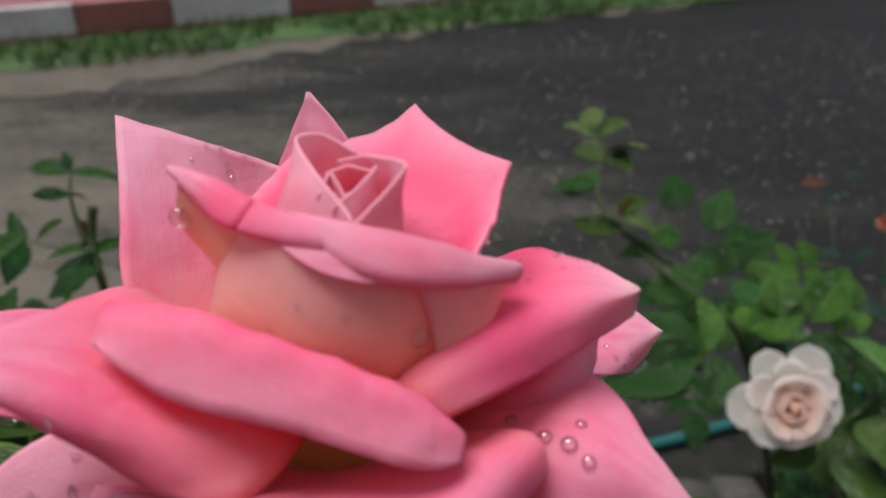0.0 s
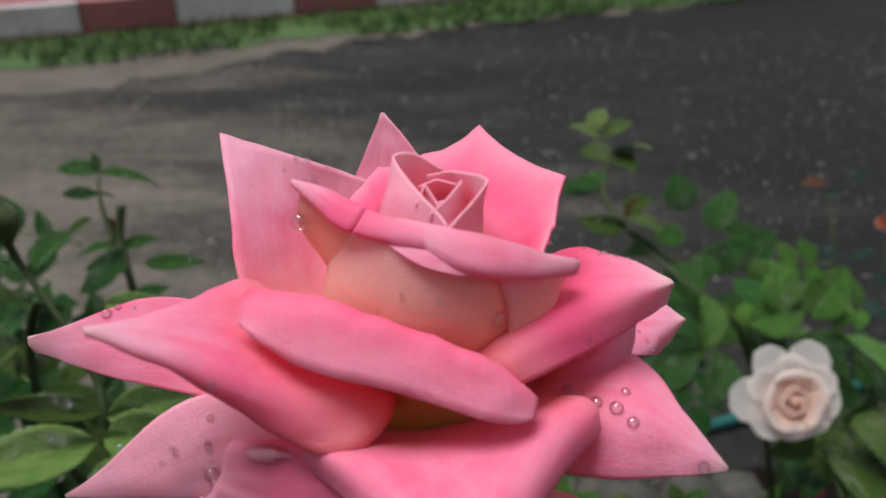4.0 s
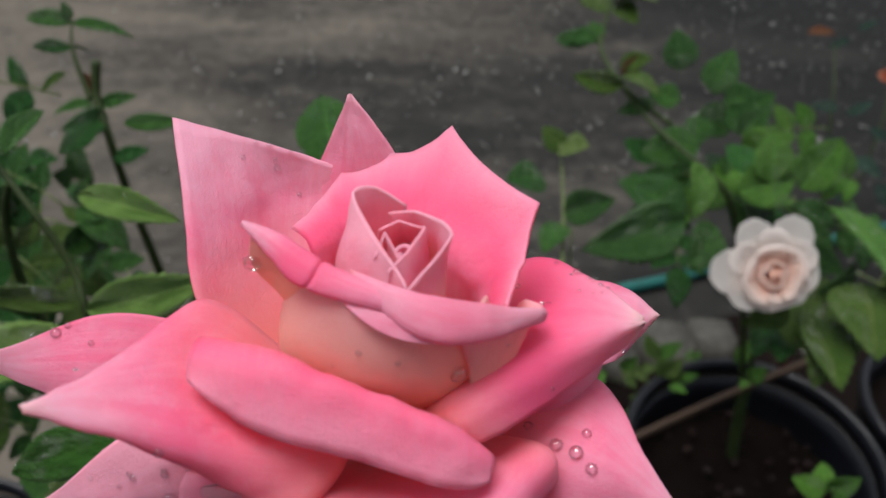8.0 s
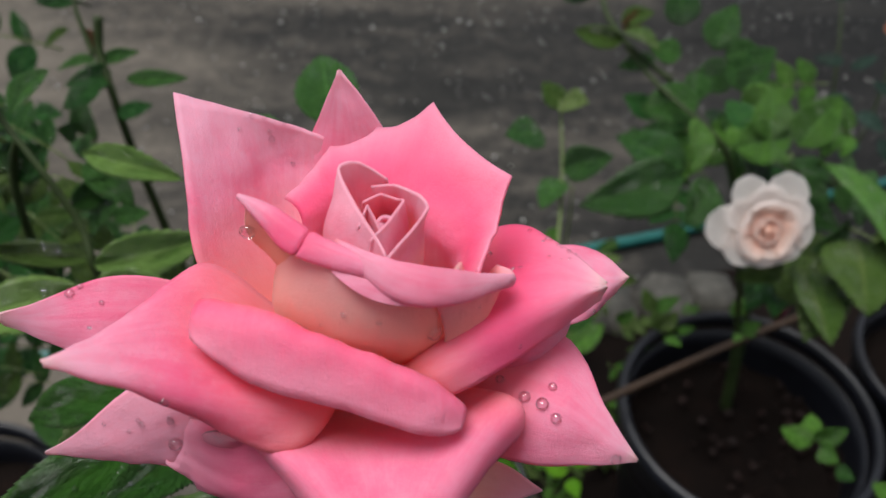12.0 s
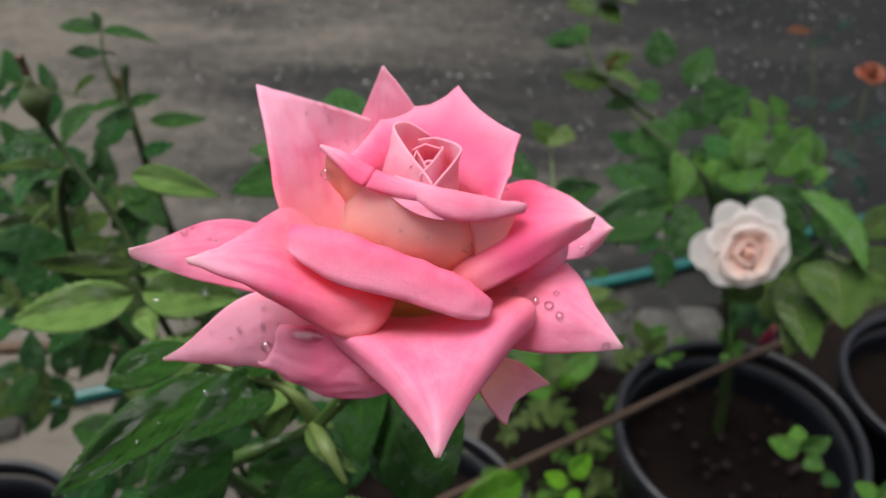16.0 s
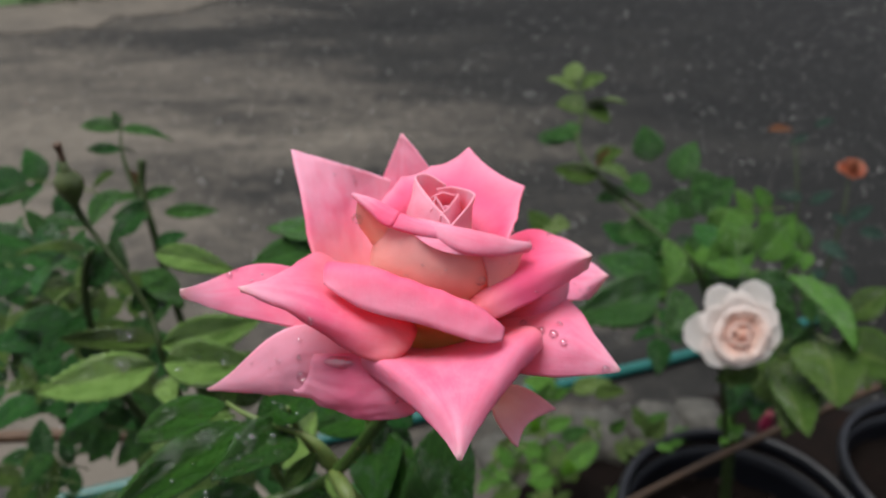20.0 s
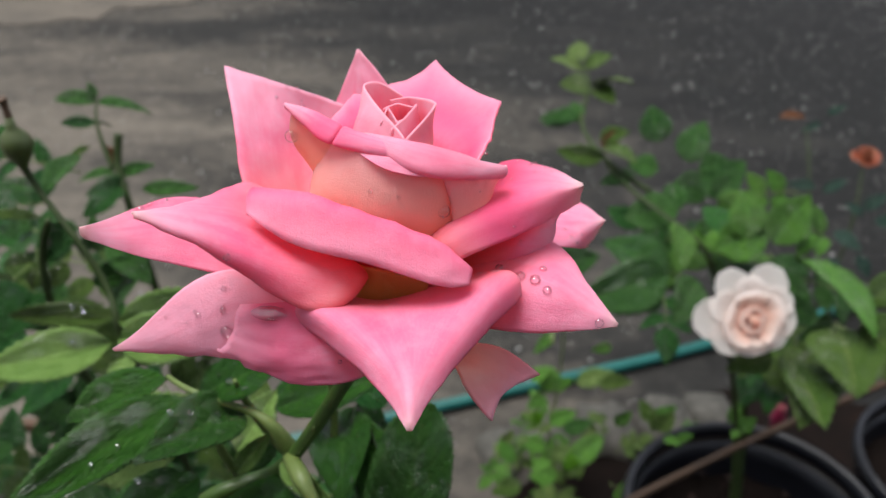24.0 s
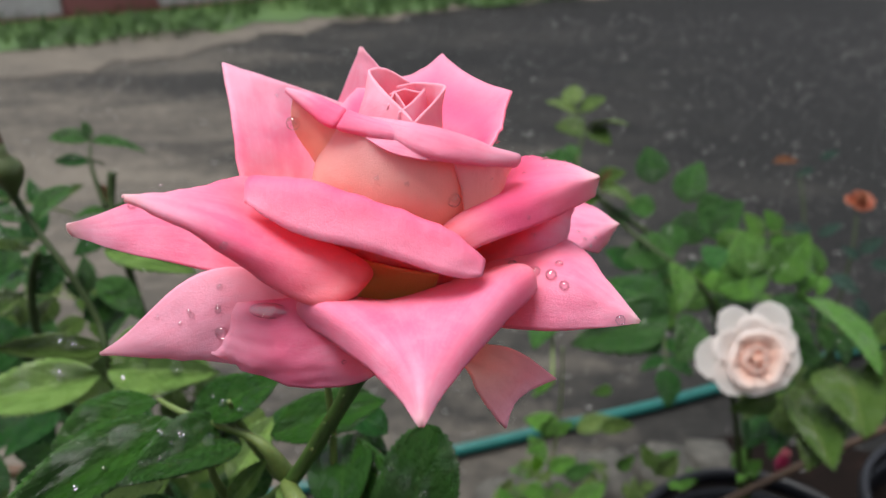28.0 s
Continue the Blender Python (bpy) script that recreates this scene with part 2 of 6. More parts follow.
GRASS = plain("grass_blades", ((0.3, (0.018, 0.055, 0.008)), (0.7, (0.052, 0.105, 0.018))), 5, 0.5, 0.2, 0.002)
PEBBLE = plain("wet_pebble", ((0.3, (0.10, 0.098, 0.095)), (0.7, (0.50, 0.49, 0.47))), 30, 0.12, 0.3, 0.002, spec=0.9)
DROP, dn, dl, dp = material("water")
clear, lens, body, shine, facing, both = (dn.new(k) for k in ("ShaderNodeBsdfTransparent", "ShaderNodeBsdfRefraction", "ShaderNodeMixShader", "ShaderNodeBsdfGlossy", "ShaderNodeFresnel", "ShaderNodeMixShader"))
lens.inputs["IOR"].default_value, lens.inputs["Roughness"].default_value, body.inputs[0].default_value = 1.33, 0.0, 0.15
shine.inputs["Roughness"].default_value, facing.inputs["IOR"].default_value = 0.02, 1.9
dl.new(math_node(dn, dl, "MINIMUM", facing.outputs[0], 0.6), both.inputs[0])
for a, b in ((clear.outputs[0], body.inputs[1]), (lens.outputs[0], body.inputs[2]), (body.outputs[0], both.inputs[1]), (shine.outputs[0], both.inputs[2]), (both.outputs[0], dn["Material Output"].inputs[0])):
    dl.new(a, b)

# wet asphalt with pale dusty patches and fine grit
ASPHALT, an, al, ap = material("wet_asphalt")
streak = an.new("ShaderNodeMapping")
streak.inputs["Scale"].default_value, streak.inputs["Rotation"].default_value = (0.55, 1.7, 1.0), (0, 0, radians(-18))
patch_tex = an.new("ShaderNodeTexNoise")
patch_tex.inputs["Scale"].default_value, patch_tex.inputs["Detail"].default_value, patch_tex.inputs["Roughness"].default_value = 1.1, 5, 0.62
al.new(an.new("ShaderNodeTexCoord").outputs["Object"], streak.inputs[0])
al.new(streak.outputs[0], patch_tex.inputs["Vector"])
patch = patch_tex.outputs["Fac"]
grit = noise_tex(an, al, 160, 3, 0.7)
spots = noise_tex(an, al, 26, 5, 0.75)
place = an.new("ShaderNodeNewGeometry")
where = an.new("ShaderNodeSeparateXYZ")
al.new(place.outputs["Position"], where.inputs[0])
# the tone falls evenly from left to right
left_pale = an.new("ShaderNodeMapRange")
left_pale.inputs[1].default_value, left_pale.inputs[2].default_value, left_pale.inputs[3].default_value, left_pale.inputs[4].default_value = -1.6, 1.2, 0.10, -0.25
al.new(where.outputs[0], left_pale.inputs[0])
mid_tex = an.new("ShaderNodeTexNoise")
mid_tex.inputs["Scale"].default_value, mid_tex.inputs["Detail"].default_value, mid_tex.inputs["Roughness"].default_value = 7.0, 4, 0.65
al.new(streak.outputs[0], mid_tex.inputs["Vector"])
tone = math_node(an, al, "ADD", math_node(an, al, "MULTIPLY", patch, 0.70), math_node(an, al, "MULTIPLY", spots, 0.30))
tone = math_node(an, al, "ADD", tone, math_node(an, al, "MULTIPLY", math_node(an, al, "SUBTRACT", mid_tex.outputs["Fac"], 0.5), 0.30))
tone = math_node(an, al, "ADD", tone, left_pale.outputs[0])
# one broad patch of dried dust with ragged edges
off_x = math_node(an, al, "DIVIDE", math_node(an, al, "ADD", where.outputs[0], 0.55), 0.80)
off_y = math_node(an, al, "DIVIDE", math_node(an, al, "SUBTRACT", where.outputs[1], 2.0), 0.30)
reach = math_node(an, al, "SQRT", math_node(an, al, "ADD", math_node(an, al, "MULTIPLY", off_x, off_x), math_node(an, al, "MULTIPLY", off_y, off_y)))
reach = math_node(an, al, "ADD", reach, math_node(an, al, "MULTIPLY", math_node(an, al, "SUBTRACT", mid_tex.outputs["Fac"], 0.5), 1.6))
dust = an.new("ShaderNodeMapRange")
dust.interpolation_type = "SMOOTHSTEP"
dust.inputs[1].default_value, dust.inputs[2].default_value, dust.inputs[3].default_value, dust.inputs[4].default_value = 0.4, 1.4, 0.12, 0.0
al.new(reach, dust.inputs[0])
tone = math_node(an, al, "ADD", tone, dust.outputs[0])
# paler from y 2.2 down to 0.9, fading out to the right
tone_by_y = an.new("ShaderNodeMapRange")
tone_by_y.inputs[1].default_value, tone_by_y.inputs[2].default_value, tone_by_y.inputs[3].default_value, tone_by_y.inputs[4].default_value = 0.9, 2.2, 0.16, 0.0
al.new(where.outputs[1], tone_by_y.inputs[0])
fade = an.new("ShaderNodeMapRange")
fade.inputs[1].default_value, fade.inputs[2].default_value, fade.inputs[3].default_value, fade.inputs[4].default_value = 0.2, 1.0, 1.0, 0.0
al.new(where.outputs[0], fade.inputs[0])
near = an.new("ShaderNodeMapRange")
near.inputs[1].default_value, near.inputs[2].default_value, near.inputs[3].default_value, near.inputs[4].default_value = -0.2, 0.6, 0.0, 1.0
al.new(where.outputs[1], near.inputs[0])
tone = math_node(an, al, "ADD", tone, math_node(an, al, "MULTIPLY", math_node(an, al, "MULTIPLY", tone_by_y.outputs[0], near.outputs[0]), fade.outputs[0]))
# darker beyond x -1.9, paler beyond x 1.4, darker below y 0.3
far_left_tone = an.new("ShaderNodeMapRange")
far_left_tone.inputs[1].default_value, far_left_tone.inputs[2].default_value, far_left_tone.inputs[3].default_value, far_left_tone.inputs[4].default_value = -3.8, -1.9, -0.16, 0.0
al.new(where.outputs[0], far_left_tone.inputs[0])
tone = math_node(an, al, "ADD", tone, far_left_tone.outputs[0])
far_right_tone = an.new("ShaderNodeMapRange")
far_right_tone.inputs[1].default_value, far_right_tone.inputs[2].default_value, far_right_tone.inputs[3].default_value, far_right_tone.inputs[4].default_value = 1.4, 3.2, 0.0, 0.13
al.new(where.outputs[0], far_right_tone.inputs[0])
tone = math_node(an, al, "ADD", tone, far_right_tone.outputs[0])
rear_tone = an.new("ShaderNodeMapRange")
rear_tone.inputs[1].default_value, rear_tone.inputs[2].default_value, rear_tone.inputs[3].default_value, rear_tone.inputs[4].default_value = -2.5, 0.3, -0.10, 0.0
al.new(where.outputs[1], rear_tone.inputs[0])
tone = math_node(an, al, "ADD", tone, rear_tone.outputs[0])
col = ramp(an, al, tone, ((0.33, (0.0075, 0.0075, 0.0074)), (0.45, (0.023, 0.0225, 0.021)), (0.54, (0.072, 0.065, 0.056)), (0.66, (0.150, 0.132, 0.110))))
col = mix(an, al, math_node(an, al, "MULTIPLY", grit, 0.35), col, (0.03, 0.03, 0.03))
al.new(mix(an, al, ramp(an, al, grit, ((0.60, (0, 0, 0)), (0.74, (0.6, 0.6, 0.6)))), col, (0.13, 0.125, 0.115)), ap.inputs["Base Color"])
al.new(ramp(an, al, tone, ((0.35, (0.6, 0.6, 0.6)), (0.6, (0.85, 0.85, 0.85)))), ap.inputs["Roughness"])
ap.inputs["Specular IOR Level"].default_value = 0.08
bump(an, al, ap, math_node(an, al, "ADD", grit, math_node(an, al, "MULTIPLY", spots, 0.8)), 0.8, 0.006)

GREENS = {
    "dark": leaf_material("dark_leaf", (0.0094, 0.0537, 0.0106), (0.0358, 0.1313, 0.0263), (0.0837, 0.1790, 0.0597)),
    "near": leaf_material("wet_near_leaf", (0.0097, 0.0472, 0.0065), (0.0341, 0.1137, 0.0138), (0.0488, 0.1300, 0.0243), 0.34, 0.2, 0.8),
    "lime": leaf_material("lime_green_leaf", (0.0840, 0.2688, 0.0090), (0.1680, 0.4032, 0.0224), (0.2240, 0.4480, 0.0560), 0.4, 0.4),
    "mid": leaf_material("mid_leaf", (0.0167, 0.0623, 0.0136), (0.0481, 0.1319, 0.0262), (0.0882, 0.2241, 0.0511)),
    "bright": leaf_material("bright_leaf", (0.0402, 0.1228, 0.0156), (0.0953, 0.2253, 0.0336), (0.1451, 0.3414, 0.0784)),
    "light": leaf_material("pale_green_leaf", (0.0734, 0.1651, 0.0293), (0.2017, 0.3303, 0.0857), (0.3058, 0.4656, 0.1467)),
    "olive": leaf_material("olive_leaf", (0.0375, 0.0835, 0.0134), (0.0835, 0.1420, 0.0301), (0.1504, 0.2005, 0.0584)),
    "pale": leaf_material("yellow_green_leaf", (0.0655, 0.1201, 0.0284), (0.1310, 0.1966, 0.0546), (0.2184, 0.2730, 0.0983)),
    "grey": leaf_material("grey_green_leaf", (0.0157, 0.0419, 0.0314), (0.0314, 0.0664, 0.0490), (0.0611, 0.0961, 0.0699)),
    "red": leaf_material("withered_leaf", (0.0928, 0.0328, 0.0153), (0.1638, 0.0655, 0.0273), (0.2184, 0.1092, 0.0546), 0.6),
}


# ---- building helpers ----
def mesh_object(name, verts, faces, mat, parent=None, smooth=True, label="", uvs=None, attrs=None):
    me = bpy.data.meshes.new(name)
    me.from_pydata([tuple(v) for v in verts], [], faces)
    me.materials.append(mat)
    if smooth:
        me.shade_smooth()
    if uvs is not None:
        layer = me.uv_layers.new(name="UVMap")
        ids = np.zeros(len(me.loops), dtype=np.int32)
        me.loops.foreach_get("vertex_index", ids)
        layer.data.foreach_set("uv", np.asarray(uvs, dtype=np.float32)[ids].ravel())
    for key, values in (attrs or {}).items():
        me.attributes.new(key, "FLOAT", "POINT").data.foreach_set("value", np.asarray(values, dtype=np.float32))
    ob = new(name, me)
    if parent:
        ob.parent = parent
    if label:
        ob["label"] = label
    return ob


def part(name, bm, mat, parent, label=""):
    me = bpy.data.meshes.new(name)
    bm.to_mesh(me)
    bm.free()
    me.materials.append(mat)
    me.shade_smooth()
    ob = new(name, me)
    ob.parent = parent
    if label:
        ob["label"] = label
    return ob


def thing(name, label, category, place=(0, 0, 0), group="", kind=""):
    ob = tagged(new(name), label, category, group, kind)
    ob.location = place
    ob.empty_display_size = 0.02
    return ob


def spline(points, ts):
    """A natural cubic through evenly timed points, read at the values ts (0 to 1)."""
    p = np.asarray(points, float)
    k = len(p) - 1
    if k == 1:
        return p[0] + np.asarray(ts)[:, None] * (p[1] - p[0])
    a = np.eye(k + 1)
    b = np.zeros_like(p)
    for i in range(1, k):
        a[i, i - 1 : i + 2] = 1, 4, 1
        b[i] = 6 * (p[i + 1] - 2 * p[i] + p[i - 1])
    bend = np.linalg.solve(a, b)
    x = np.clip(np.asarray(ts) * k, 0, k)
    i = np.minimum(x.astype(int), k - 1)
    f = (x - i)[:, None]
    return (1 - f) * p[i] + f * p[i + 1] + ((1 - f) ** 3 - (1 - f)) * bend[i] / 6 + (f**3 - f) * bend[i + 1] / 6


def loft(guides, nu, nv, corner=0.0, sag=0.0):
    """A sheet through guide lines: nv x nu places. corner: how angular the rim is at its guides, 0 to 1."""
    us, vs = np.linspace(0, 1, nu), np.linspace(0, 1, nv)
    lines = np.array([spline(g, us) for g in guides])
    k = len(guides) - 1
    i = np.minimum((vs * k).astype(int), k - 1)
    f = (vs * k - i)[:, None]
    rows = []
    for j, u in enumerate(us):
        w = corner * u**2.5
        straight = (1 - f) * lines[i, j] + f * lines[i + 1, j]
        rows.append((1 - w) * spline(lines[:, j], vs) + w * straight)
    grid = np.array(rows).transpose(1, 0, 2)
    if sag:
        # the rim falls back between the guides, so that it stands in points at them
        for a in range(nv):
            warped = us * (1 - sag * 4 * f[a, 0] * (1 - f[a, 0]) * us**3)
            grid[a] = np.stack([np.interp(warped, us, grid[a][:, c]) for c in range(3)], 1)
    return grid


def sheet_normals(grid):
    du, dv = np.gradient(grid, axis=1), np.gradient(grid, axis=0)
    nrm = np.cross(du, dv)
    size = np.linalg.norm(nrm, axis=2, keepdims=True)
    flat = nrm.sum((0, 1)) / np.linalg.norm(nrm.sum((0, 1)))
    return np.where(size > 1e-12, nrm / np.maximum(size, 1e-12), flat)


def closed_sheet(grid, thick):
    """Two skins and a rim round a sheet: verts, faces, and uvs."""
    nv, nu, _ = grid.shape
    off = sheet_normals(grid) * (thick / 2)
    verts = np.concatenate([(grid + off).reshape(-1, 3), (grid - off).reshape(-1, 3)])
    count = nu * nv
    faces = []
    for i in range(nv - 1):
        for j in range(nu - 1):
            q = (i * nu + j, i * nu + j + 1, (i + 1) * nu + j + 1, (i + 1) * nu + j)
            faces += [q, tuple(count + k for k in reversed(q))]
    rim = [j for j in range(nu)] + [i * nu + nu - 1 for i in range(1, nv)] + [(nv - 1) * nu + j for j in range(nu - 2, -1, -1)] + [i * nu for i in range(nv - 2, 0, -1)]
    faces += [(b, a, count + a, count + b) for a, b in zip(rim, rim[1:] + rim[:1])]
    u, v = np.meshgrid(np.linspace(0, 1, nu), np.linspace(0, 1, nv))
    uv = np.stack([u.ravel(), v.ravel()], 1)
    return verts, faces, np.concatenate([uv, uv])


def petal(flower, guides, mat=None, blush=0.3, soft=0.25, pale=0.0, wave=0.45, name="petal", unit=0.001, nu=28, nv=30, label="", thick=0.55, seed=0, corner=0.0, sag=0.0, dry=0.0, rich_shade=0.0, deep=0.55, fold=0.0):
    """One petal, lofted through guide lines that run from its root to its rim, in thousandths of the flower's unit.
    blush: how far up from the root the peach tone reaches; deep: where along it the deeper pink lies, part own tone,
    part painted shade; fold: where a sharp crease crosses it, grooved and tinted as if shaded."""
    k = len(guides) - 1
    nv = k * max(1, round((nv - 1) / k)) + 1
    grid = loft(guides, nu, nv, corner, sag)
    nrm = sheet_normals(grid)
    size = np.abs(grid).max()
    for i in range(nv):
        for j in range(nu):
            q = Vector(grid[i, j]) * (5.5 / size)
            fine = noise.noise(q * 1.3 + Vector((seed * 3.1, 0, 0))) + 0.6 * noise.noise(q * 3.1 + Vector((0, seed * 1.7, 0)))
            grid[i, j] += nrm[i, j] * wave * fine * (j / (nu - 1)) ** 0.5
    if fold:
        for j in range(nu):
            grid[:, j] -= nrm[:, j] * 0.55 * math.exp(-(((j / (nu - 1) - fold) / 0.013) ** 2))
    verts, faces, uv = closed_sheet(grid * unit, thick * unit)
    along = uv[:, 0]
    tone = np.clip((blush + soft - along) / (2 * soft), 0, 1)
    hollow = np.clip(0.18 + rich_shade, 0, 1) * np.exp(-(((along - deep) / 0.26) ** 2)) * (1 - tone)
    # the crease is also coloured deep pink, as its shade
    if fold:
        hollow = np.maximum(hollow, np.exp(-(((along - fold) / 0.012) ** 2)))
    return mesh_object(name, verts, faces, mat or PETAL, flower, label=label, uvs=uv, attrs={"blush": tone, "pale": np.full(len(uv), pale), "rich_shade": hollow, "dry": dry * np.clip((along - 0.90) / 0.10, 0, 1) ** 1.5})


def tube(name, points, radii, mat, parent, sides=10, steps=28, label="", lumps=0.0):
    """A tapering round stem along a smooth line."""
    ts = np.linspace(0, 1, steps)
    line = spline(points, ts)
    rad = np.interp(ts, np.linspace(0, 1, len(radii)), radii)
    tan = np.gradient(line, axis=0)
    tan /= np.linalg.norm(tan, axis=1, keepdims=True)
    ref = np.array((0.31, 0.87, 0.38))
    verts, faces = [], []
    for i in range(steps):
        a = np.cross(tan[i], ref)
        a /= np.linalg.norm(a)
        b = np.cross(tan[i], a)
        for k in range(sides):
            w = 2 * math.pi * k / sides
            r = rad[i] * (1 + lumps * noise.noise(Vector(line[i] * 140) + Vector((math.cos(w), math.sin(w), 0))))
            verts.append(line[i] + r * (math.cos(w) * a + math.sin(w) * b))
    for i in range(steps - 1):
        for k in range(sides):
            m = (k + 1) % sides
            faces.append((i * sides + k, i * sides + m, (i + 1) * sides + m, (i + 1) * sides + k))
    faces += [tuple(reversed(range(sides))), tuple((steps - 1) * sides + k for k in range(sides))]
    return mesh_object(name, verts, faces, mat, parent, label=label)


def leaf_mesh(name, mat, fold, droop, teeth, seed, twist=0.0, nu=24, blunt=False):
    """A leaf one unit long and one unit wide at most, toothed, folded along its midrib and drooping to its tip."""
    rnd = random.Random(seed)
    nv = 11
    grid = np.zeros((nv, nu, 3))
    for j in range(nu):
        u = j / (nu - 1)
        w = 0.5 * math.sin(math.pi * u**0.82) ** 0.80 * (1 - 0.25 * u)
        if blunt:
            w = 0.43 * min(1.0, u / 0.3) ** 0.6 * (1 - u**6) ** 0.6
        w *= 1.12 + 0.02 * rnd.uniform(-1, 1)
        for i in range(nv):
            v = i / (nv - 1) * 2 - 1
            edge = 1 + (teeth * (0.5 if j % 2 else -0.5) if abs(v) > 0.95 and 0 < j < nu - 1 else 0)
            x = u + (0.02 if j % 2 and abs(v) > 0.95 else 0)
            y = v * w * edge
            z = fold * abs(y) - droop * (u - 0.35) ** 2 + twist * y * u + 0.025 * noise.noise(Vector((u * 4 + seed, v * 2.2, seed * 0.7)))
            grid[i, j] = x, y, z
    verts, faces, uv = closed_sheet(grid, 0.012)
    me = bpy.data.meshes.new(name)
    me.from_pydata([tuple(v) for v in verts], [], faces)
    me.materials.append(mat)
    me.shade_smooth()
    layer = me.uv_layers.new(name="UVMap")
    ids = np.zeros(len(me.loops), dtype=np.int32)
    me.loops.foreach_get("vertex_index", ids)
    layer.data.foreach_set("uv", uv.astype(np.float32)[ids].ravel())
    return me


def leaf_set(key, seeds=(1, 2, 3), nu=24, teeth=0.09):
    return [leaf_mesh("leaf", GREENS[key], 0.12 + 0.16 * (s % 3) / 2, 0.22 + 0.2 * (s % 2), teeth, s + len(key) * 11, 0.25 * ((s % 3) - 1), nu) for s in seeds]


LEAF_DARK, LEAF_MID, LEAF_BRIGHT, LEAF_LIGHT = leaf_set("dark"), leaf_set("mid"), leaf_set("bright"), leaf_set("light")
LEAF_OLIVE, LEAF_PALE, LEAF_GREY, LEAF_RED = leaf_set("olive"), leaf_set("pale"), leaf_set("grey"), leaf_set("red")
LEAF_NEAR, LEAF_LIME = leaf_set("near", (4, 5, 6, 7), 61, 0.045), leaf_set("lime")
leaf_random = random.Random(5)
BLUNT_LEAF = [leaf_mesh("leaf", GREENS["near"], 0.10, 0.55, 0.035, 77, 0.1, 61, True)]
FACING = Vector((0.0, -0.62, 0.78))


def put_leaf(plant, kind, base, tip, wide, face=None, tilt=0.45):
    """A leaf from its stalk's end to its tip; wide: its width by its length."""
    base, tip = Vector(base), Vector(tip)
    along = tip - base
    size = along.length
    along.normalize()
    up = Vector(face) if face else FACING + Vector([leaf_random.uniform(-tilt, tilt) for _ in range(3)])
    across = up.cross(along).normalized()
    up = along.cross(across).normalized()
    ob = new("leaf", leaf_random.choice(kind))
    ob.parent = plant
    turn = Matrix((along, across, up)).transposed().to_4x4()
    ob.matrix_basis = Matrix.Translation(base) @ turn @ Matrix.Diagonal((size, size * wide, size * 0.8, 1))
    return ob


def ring_solid(name, rows, mat, parent, sides=64, label="", place=(0, 0, 0), capped=True):
    """A turned body: rows of (radius, height), closed on its axis where the radius is 0."""
    verts, faces = [], []
    for r, h in rows:
        for k in range(sides):
            w = 2 * math.pi * k / sides
            verts.append((place[0] + r * math.cos(w), place[1] + r * math.sin(w), place[2] + h))
    for i in range(len(rows) - 1):
        for k in range(sides):
            m = (k + 1) % sides
            faces.append((i * sides + k, i * sides + m, (i + 1) * sides + m, (i + 1) * sides + k))
    if capped:
        faces.append(tuple(reversed(range(sides))))
        faces.append(tuple((len(rows) - 1) * sides + k for k in range(sides)))
    return mesh_object(name, verts, faces, mat, parent, label=label)


def box(name, lo, hi, mat, parent=None, bevel=0.006, label=""):
    bm = bmesh.new()
    bmesh.ops.create_cube(bm, size=1.0)
    for v in bm.verts:
        v.co = [lo[i] + (v.co[i] + 0.5) * (hi[i] - lo[i]) for i in range(3)]
    bmesh.ops.bevel(bm, geom=bm.edges[:], offset=bevel, segments=3, profile=0.5, affect="EDGES")
    me = bpy.data.meshes.new(name)
    bm.to_mesh(me)
    bm.free()
    me.materials.append(mat)
    ob = new(name, me)
    ob.parent = parent
    if label:
        ob["label"] = label
    return ob


# ---- the ground ----
ground = mesh_object("ground", [(-60, -60, 0), (60, -60, 0), (60, 60, 0), (-60, 60, 0)], [(0, 1, 2, 3)], ASPHALT, smooth=False)
tagged(ground, "dark wet asphalt with pale dusty patches", "ground", kind="structure")

# the painted kerb, the grass before it and the strip of dirt lie along one slanting line
VERGE = pose(-0.92, 3.47, 0, 0, 0, 20.0)


def verge_strip(name, y0, y1, z, mat, label, category, wob, narrow=False):
    rnd = random.Random(len(name))
    n = 160
    verts, faces = [], []
    for i in range(n + 1):
        x = -6 + 12 * i / n
        edge = y0 + rnd.uniform(-wob, wob)
        if narrow:
            f = min(1.0, max(0.0, (x + 1.2) / 2.4))
            edge += 0.34 * f * f * (3 - 2 * f)
        verts += [(x, edge, z), (x, y1, z)]
    faces = [(2 * i, 2 * i + 2, 2 * i + 3, 2 * i + 1) for i in range(n)]
    ob = mesh_object(name, verts, faces, mat, smooth=False)
    ob.matrix_basis = VERGE
    return tagged(ob, label, category, kind="structure")


verge_strip("dirt_strip", -0.72, -0.05, 0.004, DIRT, "strip of trodden pale dirt beside the grass", "dirt", 0.07, True)
verge_strip("lawn", -0.36, -0.01, 0.008, GRASS, "narrow strip of green turf under the kerb", "lawn", 0.05)
blade_rnd = random.Random(11)
verts, faces = [], []
